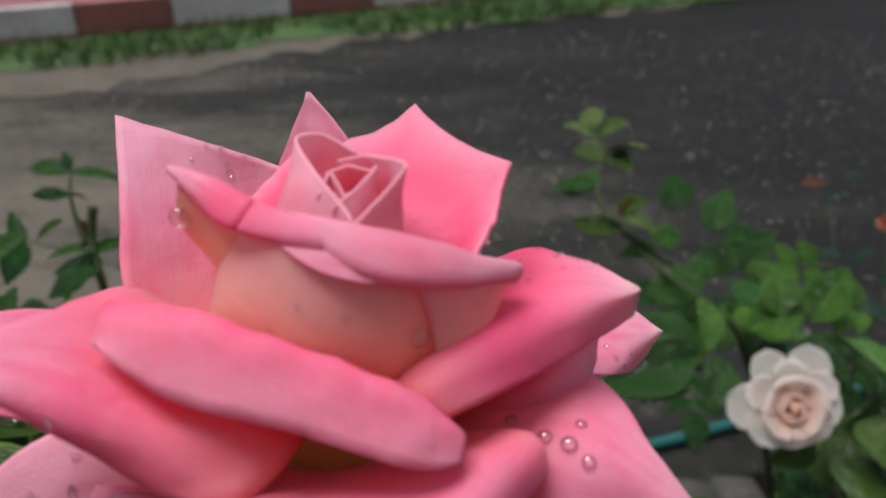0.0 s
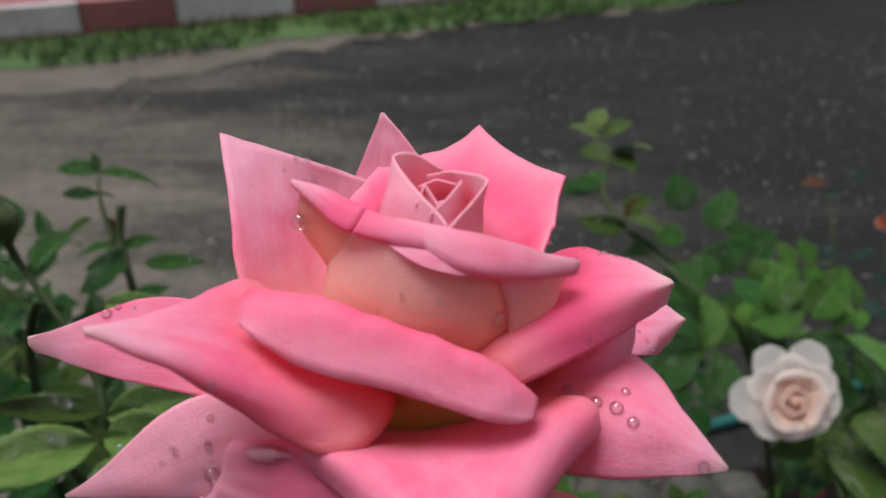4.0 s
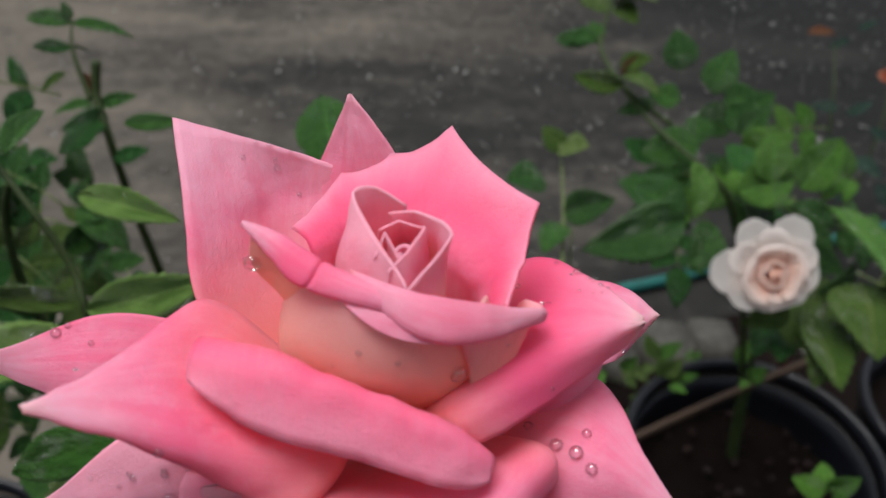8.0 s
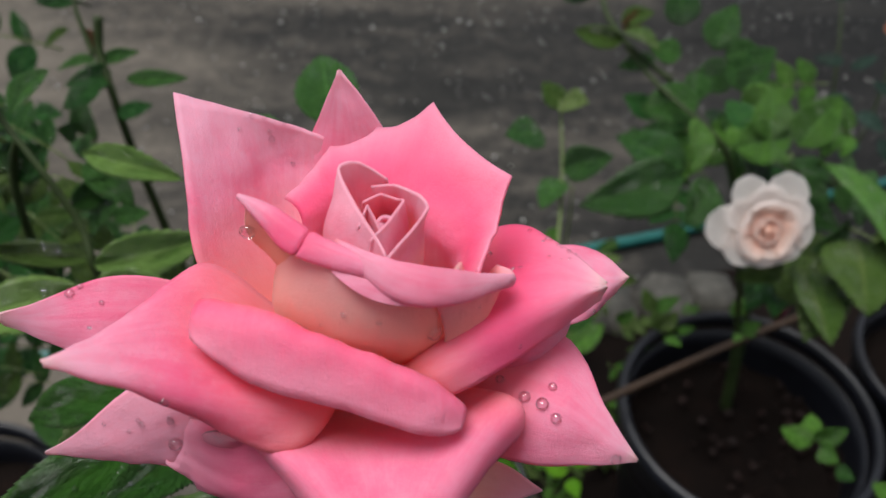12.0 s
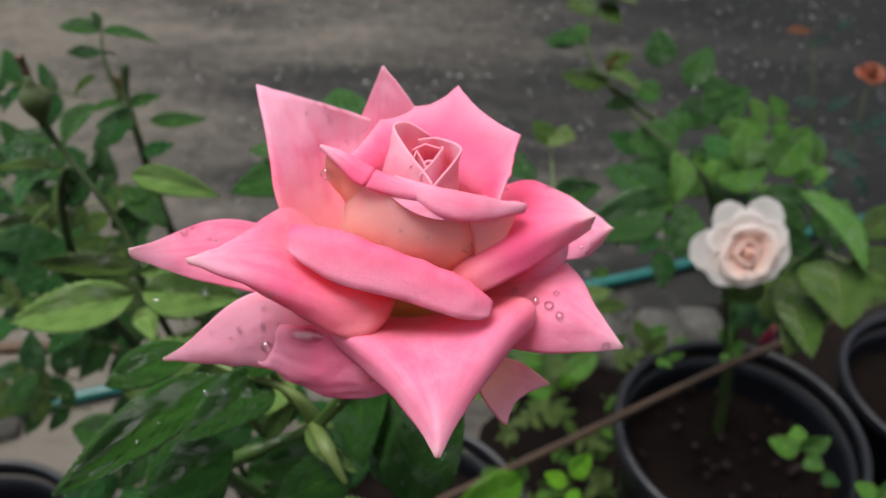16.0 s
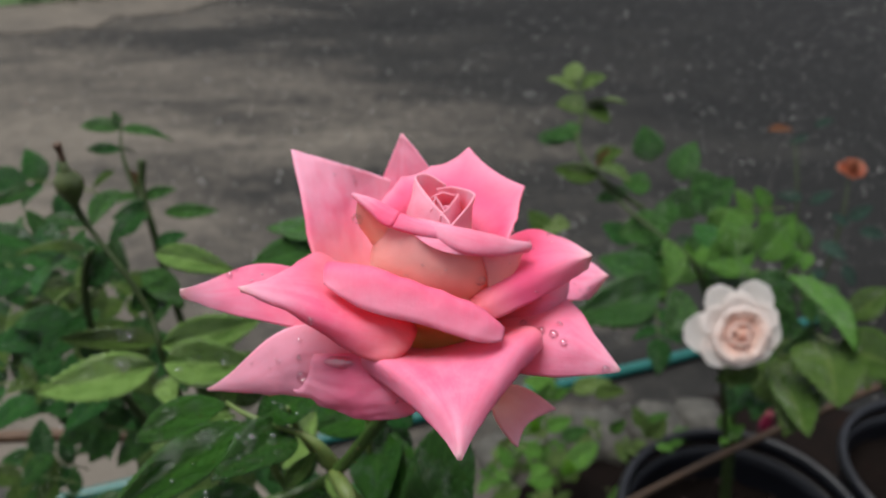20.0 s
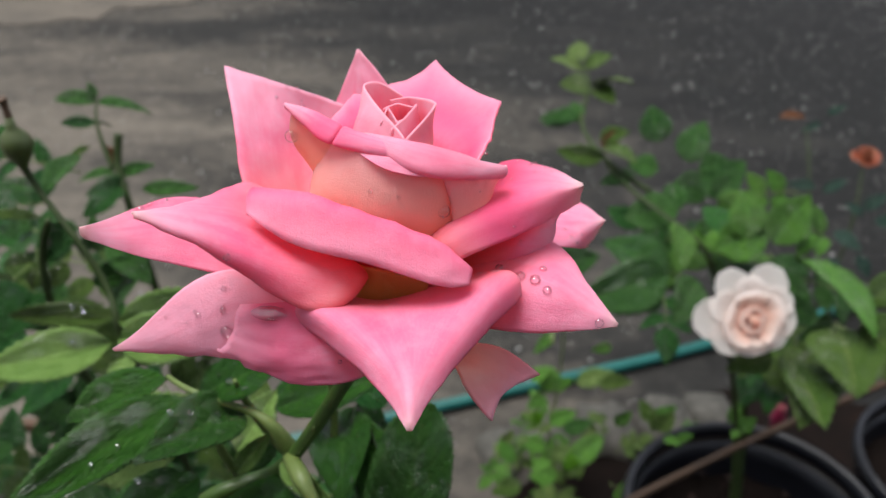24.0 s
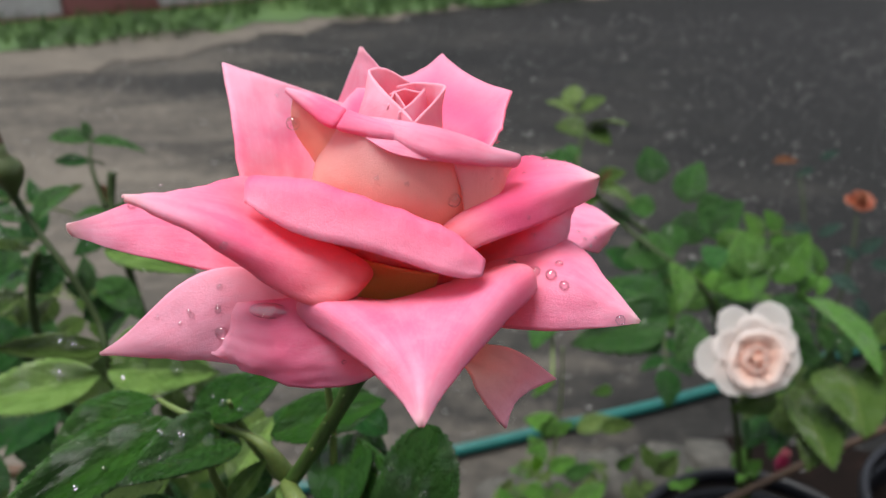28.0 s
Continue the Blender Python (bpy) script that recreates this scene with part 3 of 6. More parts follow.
for i in range(9000):
    x, y = blade_rnd.uniform(-3.2, 5.0), -0.02 - 0.40 * blade_rnd.random() ** 0.8
    if noise.noise(Vector((x * 1.8, y * 3, 4))) < -0.25 - (y + 0.3):
        continue
    h, a = blade_rnd.uniform(0.02, 0.07), blade_rnd.uniform(0, 6.3)
    c, s = 0.004 * math.cos(a), 0.004 * math.sin(a)
    lx, ly = blade_rnd.uniform(-0.03, 0.03), blade_rnd.uniform(-0.03, 0.03)
    k = len(verts)
    verts += [(x - c, y - s, 0.006), (x + c, y + s, 0.006), (x + lx * 0.5 + c * 0.7, y + ly * 0.5 + s * 0.7, h * 0.6), (x + lx, y + ly, h)]
    faces += [(k, k + 1, k + 2), (k, k + 2, k + 3)]
grass = mesh_object("grass", verts, faces, GRASS, smooth=False)
grass.matrix_basis = VERGE
tagged(grass, "short green grass along the painted kerb", "grass", kind="stuff")

kerb = thing("kerb", "low kerb painted in red and white blocks", "kerb", kind="structure")
kerb.matrix_basis = VERGE
KERB_FIRST, WHITE_LONG, RED_LONG = -0.17, 0.48, 0.36
for k in range(-6, 7):
    x0 = KERB_FIRST + (WHITE_LONG + RED_LONG) * k
    box("kerb_block", (x0, 0.0, 0.010), (x0 + WHITE_LONG - 0.005, 0.025, 0.135), WHITE_PAINT, kerb, 0.01, "white painted block")
    box("kerb_block", (x0 + WHITE_LONG, 0.0, 0.010), (x0 + WHITE_LONG + RED_LONG - 0.005, 0.025, 0.135), RED_PAINT, kerb, 0.01, "red painted block")
box("kerb_base", (-5.2, -0.03, -0.02), (5.6, 0.14, 0.008), RED_PAINT, kerb, 0.005, "red painted base course")
paving = mesh_object("pavement", [(-9, 0.026, 0.128), (12, 0.026, 0.128), (12, 14, 0.128), (-9, 14, 0.128)], [(0, 1, 2, 3)], RED_PAVING, smooth=False)
paving.matrix_basis = VERGE
tagged(paving, "dull red paving behind the kerb", "pavement", kind="structure")
# loose grit on the asphalt, its pale colour standing in for wet glints
grit_rnd = random.Random(3)
verts, faces = [], []
for i in range(11000):
    x = grit_rnd.uniform(-1.6, 2.6)
    y = grit_rnd.uniform(0.75, 3.4)
    if grit_rnd.random() > 0.25 + 0.35 * (x + 1.6) / 2.0:
        continue
    r = grit_rnd.uniform(0.0012, 0.0034) * (1.8 if grit_rnd.random() < 0.10 + 0.05 * x else 1.0)
    a = grit_rnd.uniform(0, 6.3)
    k = len(verts)
    for j in range(6):
        w = a + j * math.pi / 3
        q = r * grit_rnd.uniform(0.8, 1.25)
        verts.append((x + q * math.cos(w), y + q * math.sin(w), r * grit_rnd.uniform(0.1, 0.5)))
    verts += [(x, y, r * 1.1), (x, y, -0.0005)]
    for j in range(6):
        m = (j + 1) % 6
        faces += [(k + j, k + m, k + 6), (k + m, k + j, k + 7)]
tagged(mesh_object("grit", verts, faces, PEBBLE), "loose grit and small wet stones on asphalt, coloured pale for wet glints", "gravel", kind="stuff")

# dark sheet in soil colour, standing in for the plants' shade round the pots
shade_rnd = random.Random(8)
shade_outline = [(0.70 + (0.62 + 0.04 * math.sin(5 * a) + shade_rnd.uniform(-0.02, 0.02)) * math.cos(a), 0.60 + (0.34 + 0.03 * math.sin(7 * a) + shade_rnd.uniform(-0.012, 0.012)) * math.sin(a), 0.004) for a in [2 * math.pi * k / 72 for k in range(72)]]
tagged(mesh_object("shade_sheet", shade_outline, [tuple(range(72))], SOIL, smooth=False), "dark soil-coloured sheet standing in for shade round the pots", "soil", kind="structure")

# a plain unseen wall added behind the camera to cut the frontal sky light
wall = box("wall_light_block", (-7, -4.2, 0), (7, -4.0, 3.0), CONCRETE, None, 0.01)
tagged(wall, "plain unseen concrete wall added to cut light from behind the camera", "wall", kind="structure")

# ---- the pink rose, in thousandths of a metre round its heart ----
ROSE_AT = Vector((-0.013, 0.088, 0.870))
rose = thing("pink_rose", "large open pink rose with peach heart and water drops", "rose", ROSE_AT)
# back petals
petal(rose, [[(-10, 4, 0), (-26.4, 5, 14.4), (-31.6, 14, 22), (-37.3, 34.8, 32.5)], [(-6, 8, 0), (-17, 17, 8), (-20, 31, 17), (-21.5, 36.5, 26.5)], [(-2, 8, 0), (-6, 16, 6), (-5, 28, 14), (-3, 37, 19)]], blush=0.4, soft=0.3, pale=0.08, rich_shade=0.1, deep=0.5, seed=1)
petal(rose, [[(-8, 8, 0), (-17, 28, 10), (-14, 37, 22), (-8.6, 41.8, 33.8)], [(-4, 8, 0), (-8, 26, 10), (-8, 36, 22), (-8.4, 41.8, 34)], [(2, 8, 0), (6, 28, 10), (0, 36, 25), (-8.2, 41.6, 33.8)]], blush=0.3, pale=0.1, seed=2, dry=0.3)
# its strong deep pink band paints the shaded crevice beside the heart
petal(rose, [[(-4, 2, 0), (-11, 6, 15), (-11.5, 9, 24), (-12.5, 11.5, 27), (-15, 14, 27)], [(-3, 3, 0), (-6, 10, 16), (-6, 12, 27), (-6.5, 15, 31), (-8, 22, 32)], [(-1, 4, 0), (-1, 10.5, 16), (-1, 12, 27), (-1, 15, 31.2), (-0.5, 28, 31.5)], [(0, 4, 0), (4, 10, 16), (4, 11.5, 27.5), (6, 17, 31.6), (9.2, 29, 36.5)], [(4, 3, 0), (11, 5.5, 16), (11.5, 6, 26.5), (15.5, 9, 30.4), (22, 12.6, 34.7)], [(5, 1, 0), (13, 2, 15), (14, 2, 24), (16.5, 3, 28.5), (19.6, 3.6, 31)], [(5, -1, 0), (12, -4, 14), (13, -4, 24), (15, -4.5, 28.5), (17, -5.4, 31.2)]], blush=0.2, corner=0.95, sag=0.035, rich_shade=0.9, deep=0.74, seed=3, nv=61, nu=36)
# the peach cup, the tongue that rolls out over it and the lip beside it
petal(rose, [[(-4, 2, 4), (-11, 3, 16), (-14.5, 1, 26), (-17.6, -0.5, 33.5), (-17, 0.5, 39)], [(-3, 0.5, 4), (-10, -1, 16), (-12.5, -2, 26), (-14, -1.5, 33), (-13.5, -0.5, 38)], [(-3, -1, 4), (-8, -4, 16), (-9, -5, 26), (-9, -4, 32), (-9, -2, 36.5)]], CUP_PETAL, blush=1.0, soft=0.4, pale=0.0, seed=35, wave=0.3)
petal(rose, [[(-3, 2, 2), (-13, 3, 12), (-14.5, 1, 24), (-10, 1, 34)], [(-2, -2, 2), (-10, -6, 13), (-12, -8, 24), (-7.5, -6, 35)], [(0, -4, 2), (-1, -9, 13), (0, -13, 24), (0, -9.6, 35)], [(4, -2, 2), (9, -8, 13), (10.8, -10.4, 24), (10, -9, 33)], [(5, 1, 2), (14, -3, 13), (15.5, -3, 24), (14, -2, 30)]], CUP_PETAL, blush=0.95, soft=0.4, pale=0.1, seed=4, wave=0.2)
# the tongue: its fold line carries painted shade
petal(rose, [[(3, -8.5, 35.5), (-7, -4.3, 37.2), (-13, -0.8, 38.6), (-18.4, 0.6, 39.6)], [(3, -9.3, 36.0), (-7.2, -5.6, 37.9), (-13, -2.2, 39.2), (-18.4, 0.5, 39.7)], [(3, -10.2, 35.6), (-8.2, -7.4, 36.9), (-13.5, -4.0, 38), (-18.4, 0.4, 39.5)], [(3, -10.4, 34.6), (-8.8, -7.7, 35.9), (-13.8, -3.8, 36.8), (-18.2, 0.6, 39)], [(2.5, -9.6, 34.0), (-8.6, -6.6, 35.2), (-13.2, -2.2, 36), (-17.6, 1.0, 38.4)]], blush=0.0, soft=0.05, rich_shade=0.6, deep=0.42, fold=0.36, nu=90, seed=5, wave=0.25)
petal(rose, [[(-3.9, -4.9, 36.6), (4, -8.9, 37.2), (12, -8, 34.6), (21.7, -3.5, 28.9)], [(-4, -5.2, 36.7), (4, -10.4, 36.8), (12.4, -10.2, 34), (22, -3.6, 28.6)], [(-3.8, -5.6, 36.4), (3.8, -12.2, 35.2), (12, -12.2, 32.6), (21.8, -4, 28.0)], [(-3.4, -5.6, 36), (3.6, -12.4, 34.0), (11.6, -12, 31.6), (21.2, -4, 27.2)]], blush=0.0, soft=0.05, pale=0.25, rich_shade=0.25, seed=32, wave=0.35)
petal(rose, [[(-4.5, -8.6, 35.0), (-1, -10, 34.9), (4, -11.6, 35), (9, -11.6, 33.8)], [(-4.4, -9.0, 34.9), (-1, -11, 34.3), (3.7, -12.7, 33.9), (9, -12.6, 33)], [(-4.3, -9.3, 34.8), (-1, -11.7, 33.8), (3.7, -13.5, 33.1), (9.5, -13.0, 32.3)]], blush=0.0, soft=0.05, pale=0.2, rich_shade=0.1, seed=34, wave=0.4, nv=13, thick=0.35)
petal(rose, [[(4, -2, 2), (11, -10, 14), (11.8, -10.8, 25), (9.5, -11.6, 33)], [(6, 0, 2), (17, -6, 14), (18.5, -6, 24), (21.6, -3.2, 28.2)], [(6, 3, 2), (17, 0, 12), (19, 1, 22), (20, 1.5, 26)]], CUP_PETAL, blush=0.8, soft=0.3, pale=0.2, seed=33)
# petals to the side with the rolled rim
petal(rose, [[(4, 8, 0), (16, 20, 10.5), (26, 18, 18.5), (37.7, 2, 22.6)], [(4, 2, 2), (14, 4, 14), (25, 4, 21.5), (37.7, 1, 22.6)], [(4, -6, 8), (10, -13, 21), (23, -7, 23), (37.7, 0.5, 22.6)], [(5, -8, 6), (13, -17.5, 18), (25, -9, 18), (37.4, 2, 18.2)]], blush=0.3, rich_shade=0.9, deep=0.6, seed=6, dry=0.9)
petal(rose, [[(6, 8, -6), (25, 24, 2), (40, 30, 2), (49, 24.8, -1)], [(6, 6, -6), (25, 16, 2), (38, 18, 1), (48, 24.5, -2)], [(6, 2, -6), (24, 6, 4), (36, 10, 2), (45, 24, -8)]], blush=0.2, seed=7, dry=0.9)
petal(rose, [[(6, 6, 0), (20, 14, 8), (30, 12, 14), (34, 4, 14.5)], [(6, 0, 0), (18, 0, 9), (26, -3, 14), (33, 2, 10)], [(6, -3, 0), (16, -5, 6), (24, -6, 9), (32, 0, 6)]], blush=0.45, rich_shade=0.6, seed=8)
petal(rose, [[(6, 2, -4), (20, 2, 6), (33, 1, 9), (37.5, -11, 9), (43.2, -19.6, 4.8)], [(5, -2, -4), (16, -8, 7), (27.4, -13.4, 10.3), (36, -17, 8), (43, -19.6, 4.8)], [(4, -6, -5), (14, -14, 0), (24, -19, 2.5), (34, -20, 3.5), (43, -19.7, 4.4)]], blush=0.28, pale=0.12, rich_shade=0.3, deep=0.42, seed=9, dry=0.9)
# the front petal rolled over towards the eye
petal(rose, [[(-6, -4, -4), (-16, -6, 12), (-22, -7.5, 24.5), (-24.2, -11, 28), (-24.4, -15, 26)], [(-4, -6, -4), (-8, -8, 12), (-13, -9.5, 24.5), (-14, -14, 28.6), (-15, -20, 22.6)], [(0, -7, -4), (-1, -10, 11), (-3, -13, 21.5), (-3, -16.2, 26.4), (-3, -22.3, 20.6)], [(4, -6, -4), (7, -11.5, 10), (8, -15, 18), (9, -18.6, 22.4), (9, -24, 17.2)], [(6, -5, -4), (11, -12, 10), (13.5, -16.5, 15), (15.2, -19.6, 17.2), (14.8, -22.2, 15.9)]], blush=0.4, soft=0.35, rich_shade=0.55, deep=0.74, seed=10, nv=33)
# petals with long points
petal(rose, [[(-6, 2, -2), (-20, 5, 14), (-28, 4, 21), (-33.5, -9.5, 25.5), (-40.4, -24, 31.4)], [(-4, -2, 4), (-14, -9, 16), (-24, -12, 22.5), (-33, -17, 28), (-40.4, -24, 31.6)], [(-4, -9, 8), (-6.1, -17.3, 14.5), (-16, -21.2, 18.5), (-29, -22.5, 25.6), (-40.3, -24, 31.5)], [(-5, -14, 9), (-9.6, -23.9, 11.8), (-19.5, -23.0, 15.2), (-30, -23.2, 24), (-40.2, -24, 31.2)], [(-8, -15, 6), (-12, -20, 9.5), (-20, -19.5, 13.5), (-30, -20.5, 22.5), (-40, -23.8, 31)]], blush=0.3, soft=0.35, rich_shade=0.35, deep=0.5, seed=11, dry=0.7, nu=34, nv=33)
petal(rose, [[(-6, 4, -4), (-22, 6, 9), (-40, 4.5, 17.4), (-51, 0.5, 16.6), (-60.4, -2.4, 14.6)], [(-6, 2, -4), (-22, 0, 7), (-40, -3, 13.6), (-51, -3.4, 13.6), (-60.4, -2.4, 13.4)], [(-6, -2, -5), (-20, -8, 4), (-40, -8, 9.6), (-50, -5.6, 10.6), (-59.6, -2.6, 12.2)]], blush=0.2, rich_shade=0.2, seed=12, dry=0.9)
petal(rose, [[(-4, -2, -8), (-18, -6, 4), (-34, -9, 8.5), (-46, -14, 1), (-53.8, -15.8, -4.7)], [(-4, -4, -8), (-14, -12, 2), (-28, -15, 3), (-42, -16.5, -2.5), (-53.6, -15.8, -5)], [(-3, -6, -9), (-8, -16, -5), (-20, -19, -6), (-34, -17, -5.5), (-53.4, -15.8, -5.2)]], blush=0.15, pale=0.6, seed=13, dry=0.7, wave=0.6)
petal(rose, [[(-2, -6, -6), (-10, -16, 7), (-20, -18, 8.5), (-27.5, -15.5, 6)], [(-2, -8, -7), (-7, -22, 2), (-18, -25, 2), (-30, -19, 0)], [(-1, -8, -8), (-4, -24, -4), (-18, -25.8, -4), (-32.5, -17, -3)]], blush=0.15, pale=0.1, rich_shade=0.55, deep=0.7, seed=14, wave=0.8)
petal(rose, [[(-8, -5, -4), (-16, -17, 4), (-11, -26, 6.5), (0, -40, 7.5), (4.6, -48.5, 7.2)], [(-6, -5, 0), (-14, -20, 10), (-9, -27, 12), (1.5, -39.5, 10.5), (4.8, -48.5, 7.4)], [(0, -6, 0), (1, -18, 8.4), (2.5, -27, 12.2), (4.6, -39.5, 11.8), (4.9, -48.5, 7.4)], [(7, -5, 2), (20, -14.5, 13), (16.5, -24, 13), (8, -39.5, 10.5), (5, -48.5, 7.4)], [(8, -4, -2), (24, -15.5, 9.5), (20, -23, 8.5), (9.5, -39.5, 8), (5.2, -48.5, 7.2)]], blush=0.2, pale=0.05, rich_shade=0.35, deep=0.42, seed=15, dry=0.7, nv=33)
petal(rose, [[(4, -4, -8), (14, -14, -4), (22, -15, -5), (30, -17.3, -10.2)], [(3, -6, -9), (13, -17, -6), (20, -19, -9), (22.7, -19.4, -13)], [(2, -8, -9), (12, -20, -4), (15, -23.5, -8), (20.2, -24.5, -15.6)]], CUP_PETAL, blush=0.75, soft=0.3, pale=0.2, seed=16)
# the olive root of the petals in the opening under the rolled one
petal(rose, [[(-8, -7, -4), (-8, -9, 4), (-8.5, -9.6, 12)], [(-1, -8, -4), (-1, -10.4, 4), (-1, -11.3, 11)], [(7, -7, -4), (7, -11, 4), (8, -12.8, 10)]], OLIVE_PETAL, blush=0.8, wave=0.2, seed=36)


def heart_petal(flower, centre, radius, start, span, top, flare, tip, mat=None, unit=0.001, blush=0.4, seed=0, low=8.0, tight=0.85, rich_shade=0.0):
    """A petal that wraps round the heart: an arc of a cone whose rim leans outward and rises to a point at mid arc."""
    guides = []
    for k in range(5):
        f = k / 4
        a = radians(start + span * f)
        rise = top + tip * math.sin(math.pi * f)
        d = np.array((math.cos(a), math.sin(a), 0))
        r = radius * (1 + 0.10 * math.sin(3 * f))
        c = np.array(centre)
        guides.append([c + d * r * 0.5 + (0, 0, low), c + d * r * 1.05 + (0, 0, low + (rise - low) * 0.5), c + d * r * tight + (0, 0, rise - 2.5), c + d * (r * tight + flare) + (0, 0, rise)])
    return petal(flower, guides, mat, blush=blush, soft=0.2, wave=0.15, unit=unit, nu=16, nv=22, seed=seed, rich_shade=rich_shade)


# the heart: nested petals that meet in a point towards the eye
petal(rose, [[(1.2, 3, 18), (1.5, 5, 30), (2.6, 6, 36), (2.8, 6, 39)], [(0.4, 3, 18), (-1.5, 5, 30), (-1.8, 6.4, 37.5), (-1.5, 7.0, 41.2)], [(-1, 2, 18), (-5, 2.5, 30), (-5.2, 3.2, 36.5), (-4.3, 5.4, 41.3)], [(-2, -1, 18), (-6, -1.5, 30), (-4.6, -1.5, 36), (-1.2, -1.0, 39.7)], [(1, -4, 18), (-1, -8, 29.5), (0.5, -7, 34), (1.2, -4.8, 38.7)], [(2.5, -5, 18), (3, -9.5, 30), (3.3, -9, 34.5), (3.5, -8.6, 37.6)]], CUP_PETAL, blush=0.3, soft=0.2, pale=0.2, wave=0.15, corner=0.3, thick=0.35, seed=21)
petal(rose, [[(1.2, 3, 18), (0.5, 4, 29.5), (0.8, 4, 36), (0.4, 4.5, 38.8)], [(3.8, 3, 18), (4.4, 4.5, 29.5), (4.4, 4.2, 36.5), (4.0, 4.0, 39.7)], [(5.6, 1, 18), (7, 1, 29.5), (7.2, 0.8, 36.5), (7.6, 1.0, 40.6)], [(5.6, -1, 18), (8.2, -2, 29.5), (8.3, -2.4, 36.5), (9.0, -2.4, 41.2)], [(4.7, -3, 18), (7.3, -6.5, 29.5), (6.7, -6, 35.5), (6.5, -5.6, 39.2)], [(3, -4, 18), (3.8, -9.5, 29.5), (3.8, -9.2, 33.5), (3.5, -8.8, 37.3)]], CUP_PETAL, blush=0.45, wave=0.15, corner=0.5, pale=0.15, thick=0.35, seed=22)
petal(rose, [[(-0.6, -1, 20), (-1.8, -3.4, 30), (-1.4, -3.8, 35), (-0.8, -3.7, 38.2)], [(0, -0.5, 20), (-0.3, -1.4, 30), (0, -1.2, 36), (0.3, -0.9, 40.0)], [(2.2, -2, 20), (2.2, -4.9, 30), (2.3, -4.6, 35), (2.4, -4.2, 37.9)]], CUP_PETAL, blush=0.35, soft=0.3, wave=0.1, corner=0.9, thick=0.3, seed=23)
petal(rose, [[(1.2, -3, 20), (0.6, -7, 30), (0.8, -6.9, 35), (1.1, -6.1, 38.1)], [(2.8, -4, 20), (3.8, -7, 30), (3.6, -5.4, 35.5), (3.3, -3.0, 38.8)], [(4.5, -1, 20), (6.2, -1.4, 30), (5.9, -0.2, 36), (5.4, 0.6, 39.8)], [(4.2, 2, 20), (5, 2.5, 30), (4.9, 2.4, 36), (4.6, 1.9, 38.7)], [(2, 3, 20), (2, 3.8, 30), (2, 3.4, 36), (2.0, 2.7, 39)], [(0, 1.5, 20), (-0.8, 2, 30), (-0.8, 1.6, 36), (-0.6, 1.1, 38.6)]], CUP_PETAL, blush=0.35, soft=0.3, wave=0.1, corner=0.8, thick=0.3, seed=24)
# deep pink colour darkens the hollow inside the heart as painted shade
for k in range(3):
    heart_petal(rose, (2.6, -0.8, 0), 2.6 - 0.75 * k, 170 + 120 * k, 240, 36.6 - 0.7 * k, -0.4, 0.8, None, 0.001, 0.0, 100 + k, low=22.0, tight=0.8, rich_shade=0.8)


# ---- rain drops on the petals and leaves ----
def drop_mesh():
    bm = bmesh.new()
    bmesh.ops.create_icosphere(bm, subdivisions=3, radius=1.0)
    for v in bm.verts:
        v.co.z = v.co.z * (0.78 if v.co.z > 0 else 0.35) + 0.15
    me = bpy.data.meshes.new("water_drop")
    bm.to_mesh(me)
    bm.free()
    me.materials.append(DROP)
    me.shade_smooth()
    return me


DROP_MESH = drop_mesh()


def drop(place, normal, radius):
    ob = new("water_drop", DROP_MESH)
    turn = Vector(normal).to_track_quat("Z", "Y").to_matrix().to_4x4()
    ob.matrix_world = Matrix.Translation(place) @ turn @ Matrix.Scale(radius, 4)
    return tagged(ob, "clear round rain drop resting on a petal or leaf", "water drop", "rain drops")


drop((-0.0619, 0.0885, 0.8870), (0.11, -0.45, 0.89), 0.00078)
drop((-0.0604, 0.0897, 0.8874), (0.05, -0.54, 0.84), 0.00052)
drop((-0.0500, 0.0713, 0.8998), (0.28, 0.10, 0.96), 0.00029)
drop((-0.0566, 0.0875, 0.8861), (0.06, -0.43, 0.90), 0.00043)
drop((-0.0394, 0.0645, 0.8927), (0.06, -0.99, 0.16), 0.00070)
drop((-0.0445, 0.0734, 0.8739), (-0.04, -0.85, 0.52), 0.00059)
drop((-0.0493, 0.0734, 0.8728), (-0.21, -0.81, 0.55), 0.00051)
drop((-0.0515, 0.0728, 0.8714), (-0.03, -0.84, 0.55), 0.00034)
drop((-0.0412, 0.0739, 0.8745), (-0.02, -0.78, 0.62), 0.00033)
drop((-0.0439, 0.0716, 0.8702), (0.03, -0.94, 0.33), 0.00119)
drop((-0.0413, 0.0690, 0.8717), (-0.61, -0.45, 0.65), 0.00041)
drop((-0.0375, 0.0681, 0.8732), (-0.25, -0.36, 0.90), 0.00041)
drop((-0.0305, 0.0871, 0.9040), (-0.11, -0.99, -0.03), 0.00125)
drop((-0.0339, 0.1229, 0.8929), (0.28, -0.86, 0.44), 0.00058)
drop((-0.0342, 0.1234, 0.8942), (0.27, -0.88, 0.39), 0.00038)
drop((-0.0302, 0.1215, 0.8882), (0.33, -0.62, 0.71), 0.00039)
drop((-0.0156, 0.0760, 0.8989), (-0.26, -0.92, 0.31), 0.00042)
drop((-0.0105, 0.0751, 0.8982), (0.04, -0.96, 0.27), 0.00042)
drop((-0.0191, 0.0764, 0.8958), (-0.35, -0.93, 0.15), 0.00029)
drop((-0.0026, 0.0771, 0.8941), (0.58, -0.82, 0.03), 0.00124)
drop((0.0121, 0.0756, 0.8805), (-0.18, -0.21, 0.96), 0.00097)
drop((0.0148, 0.0743, 0.8806), (-0.14, -0.30, 0.94), 0.00105)
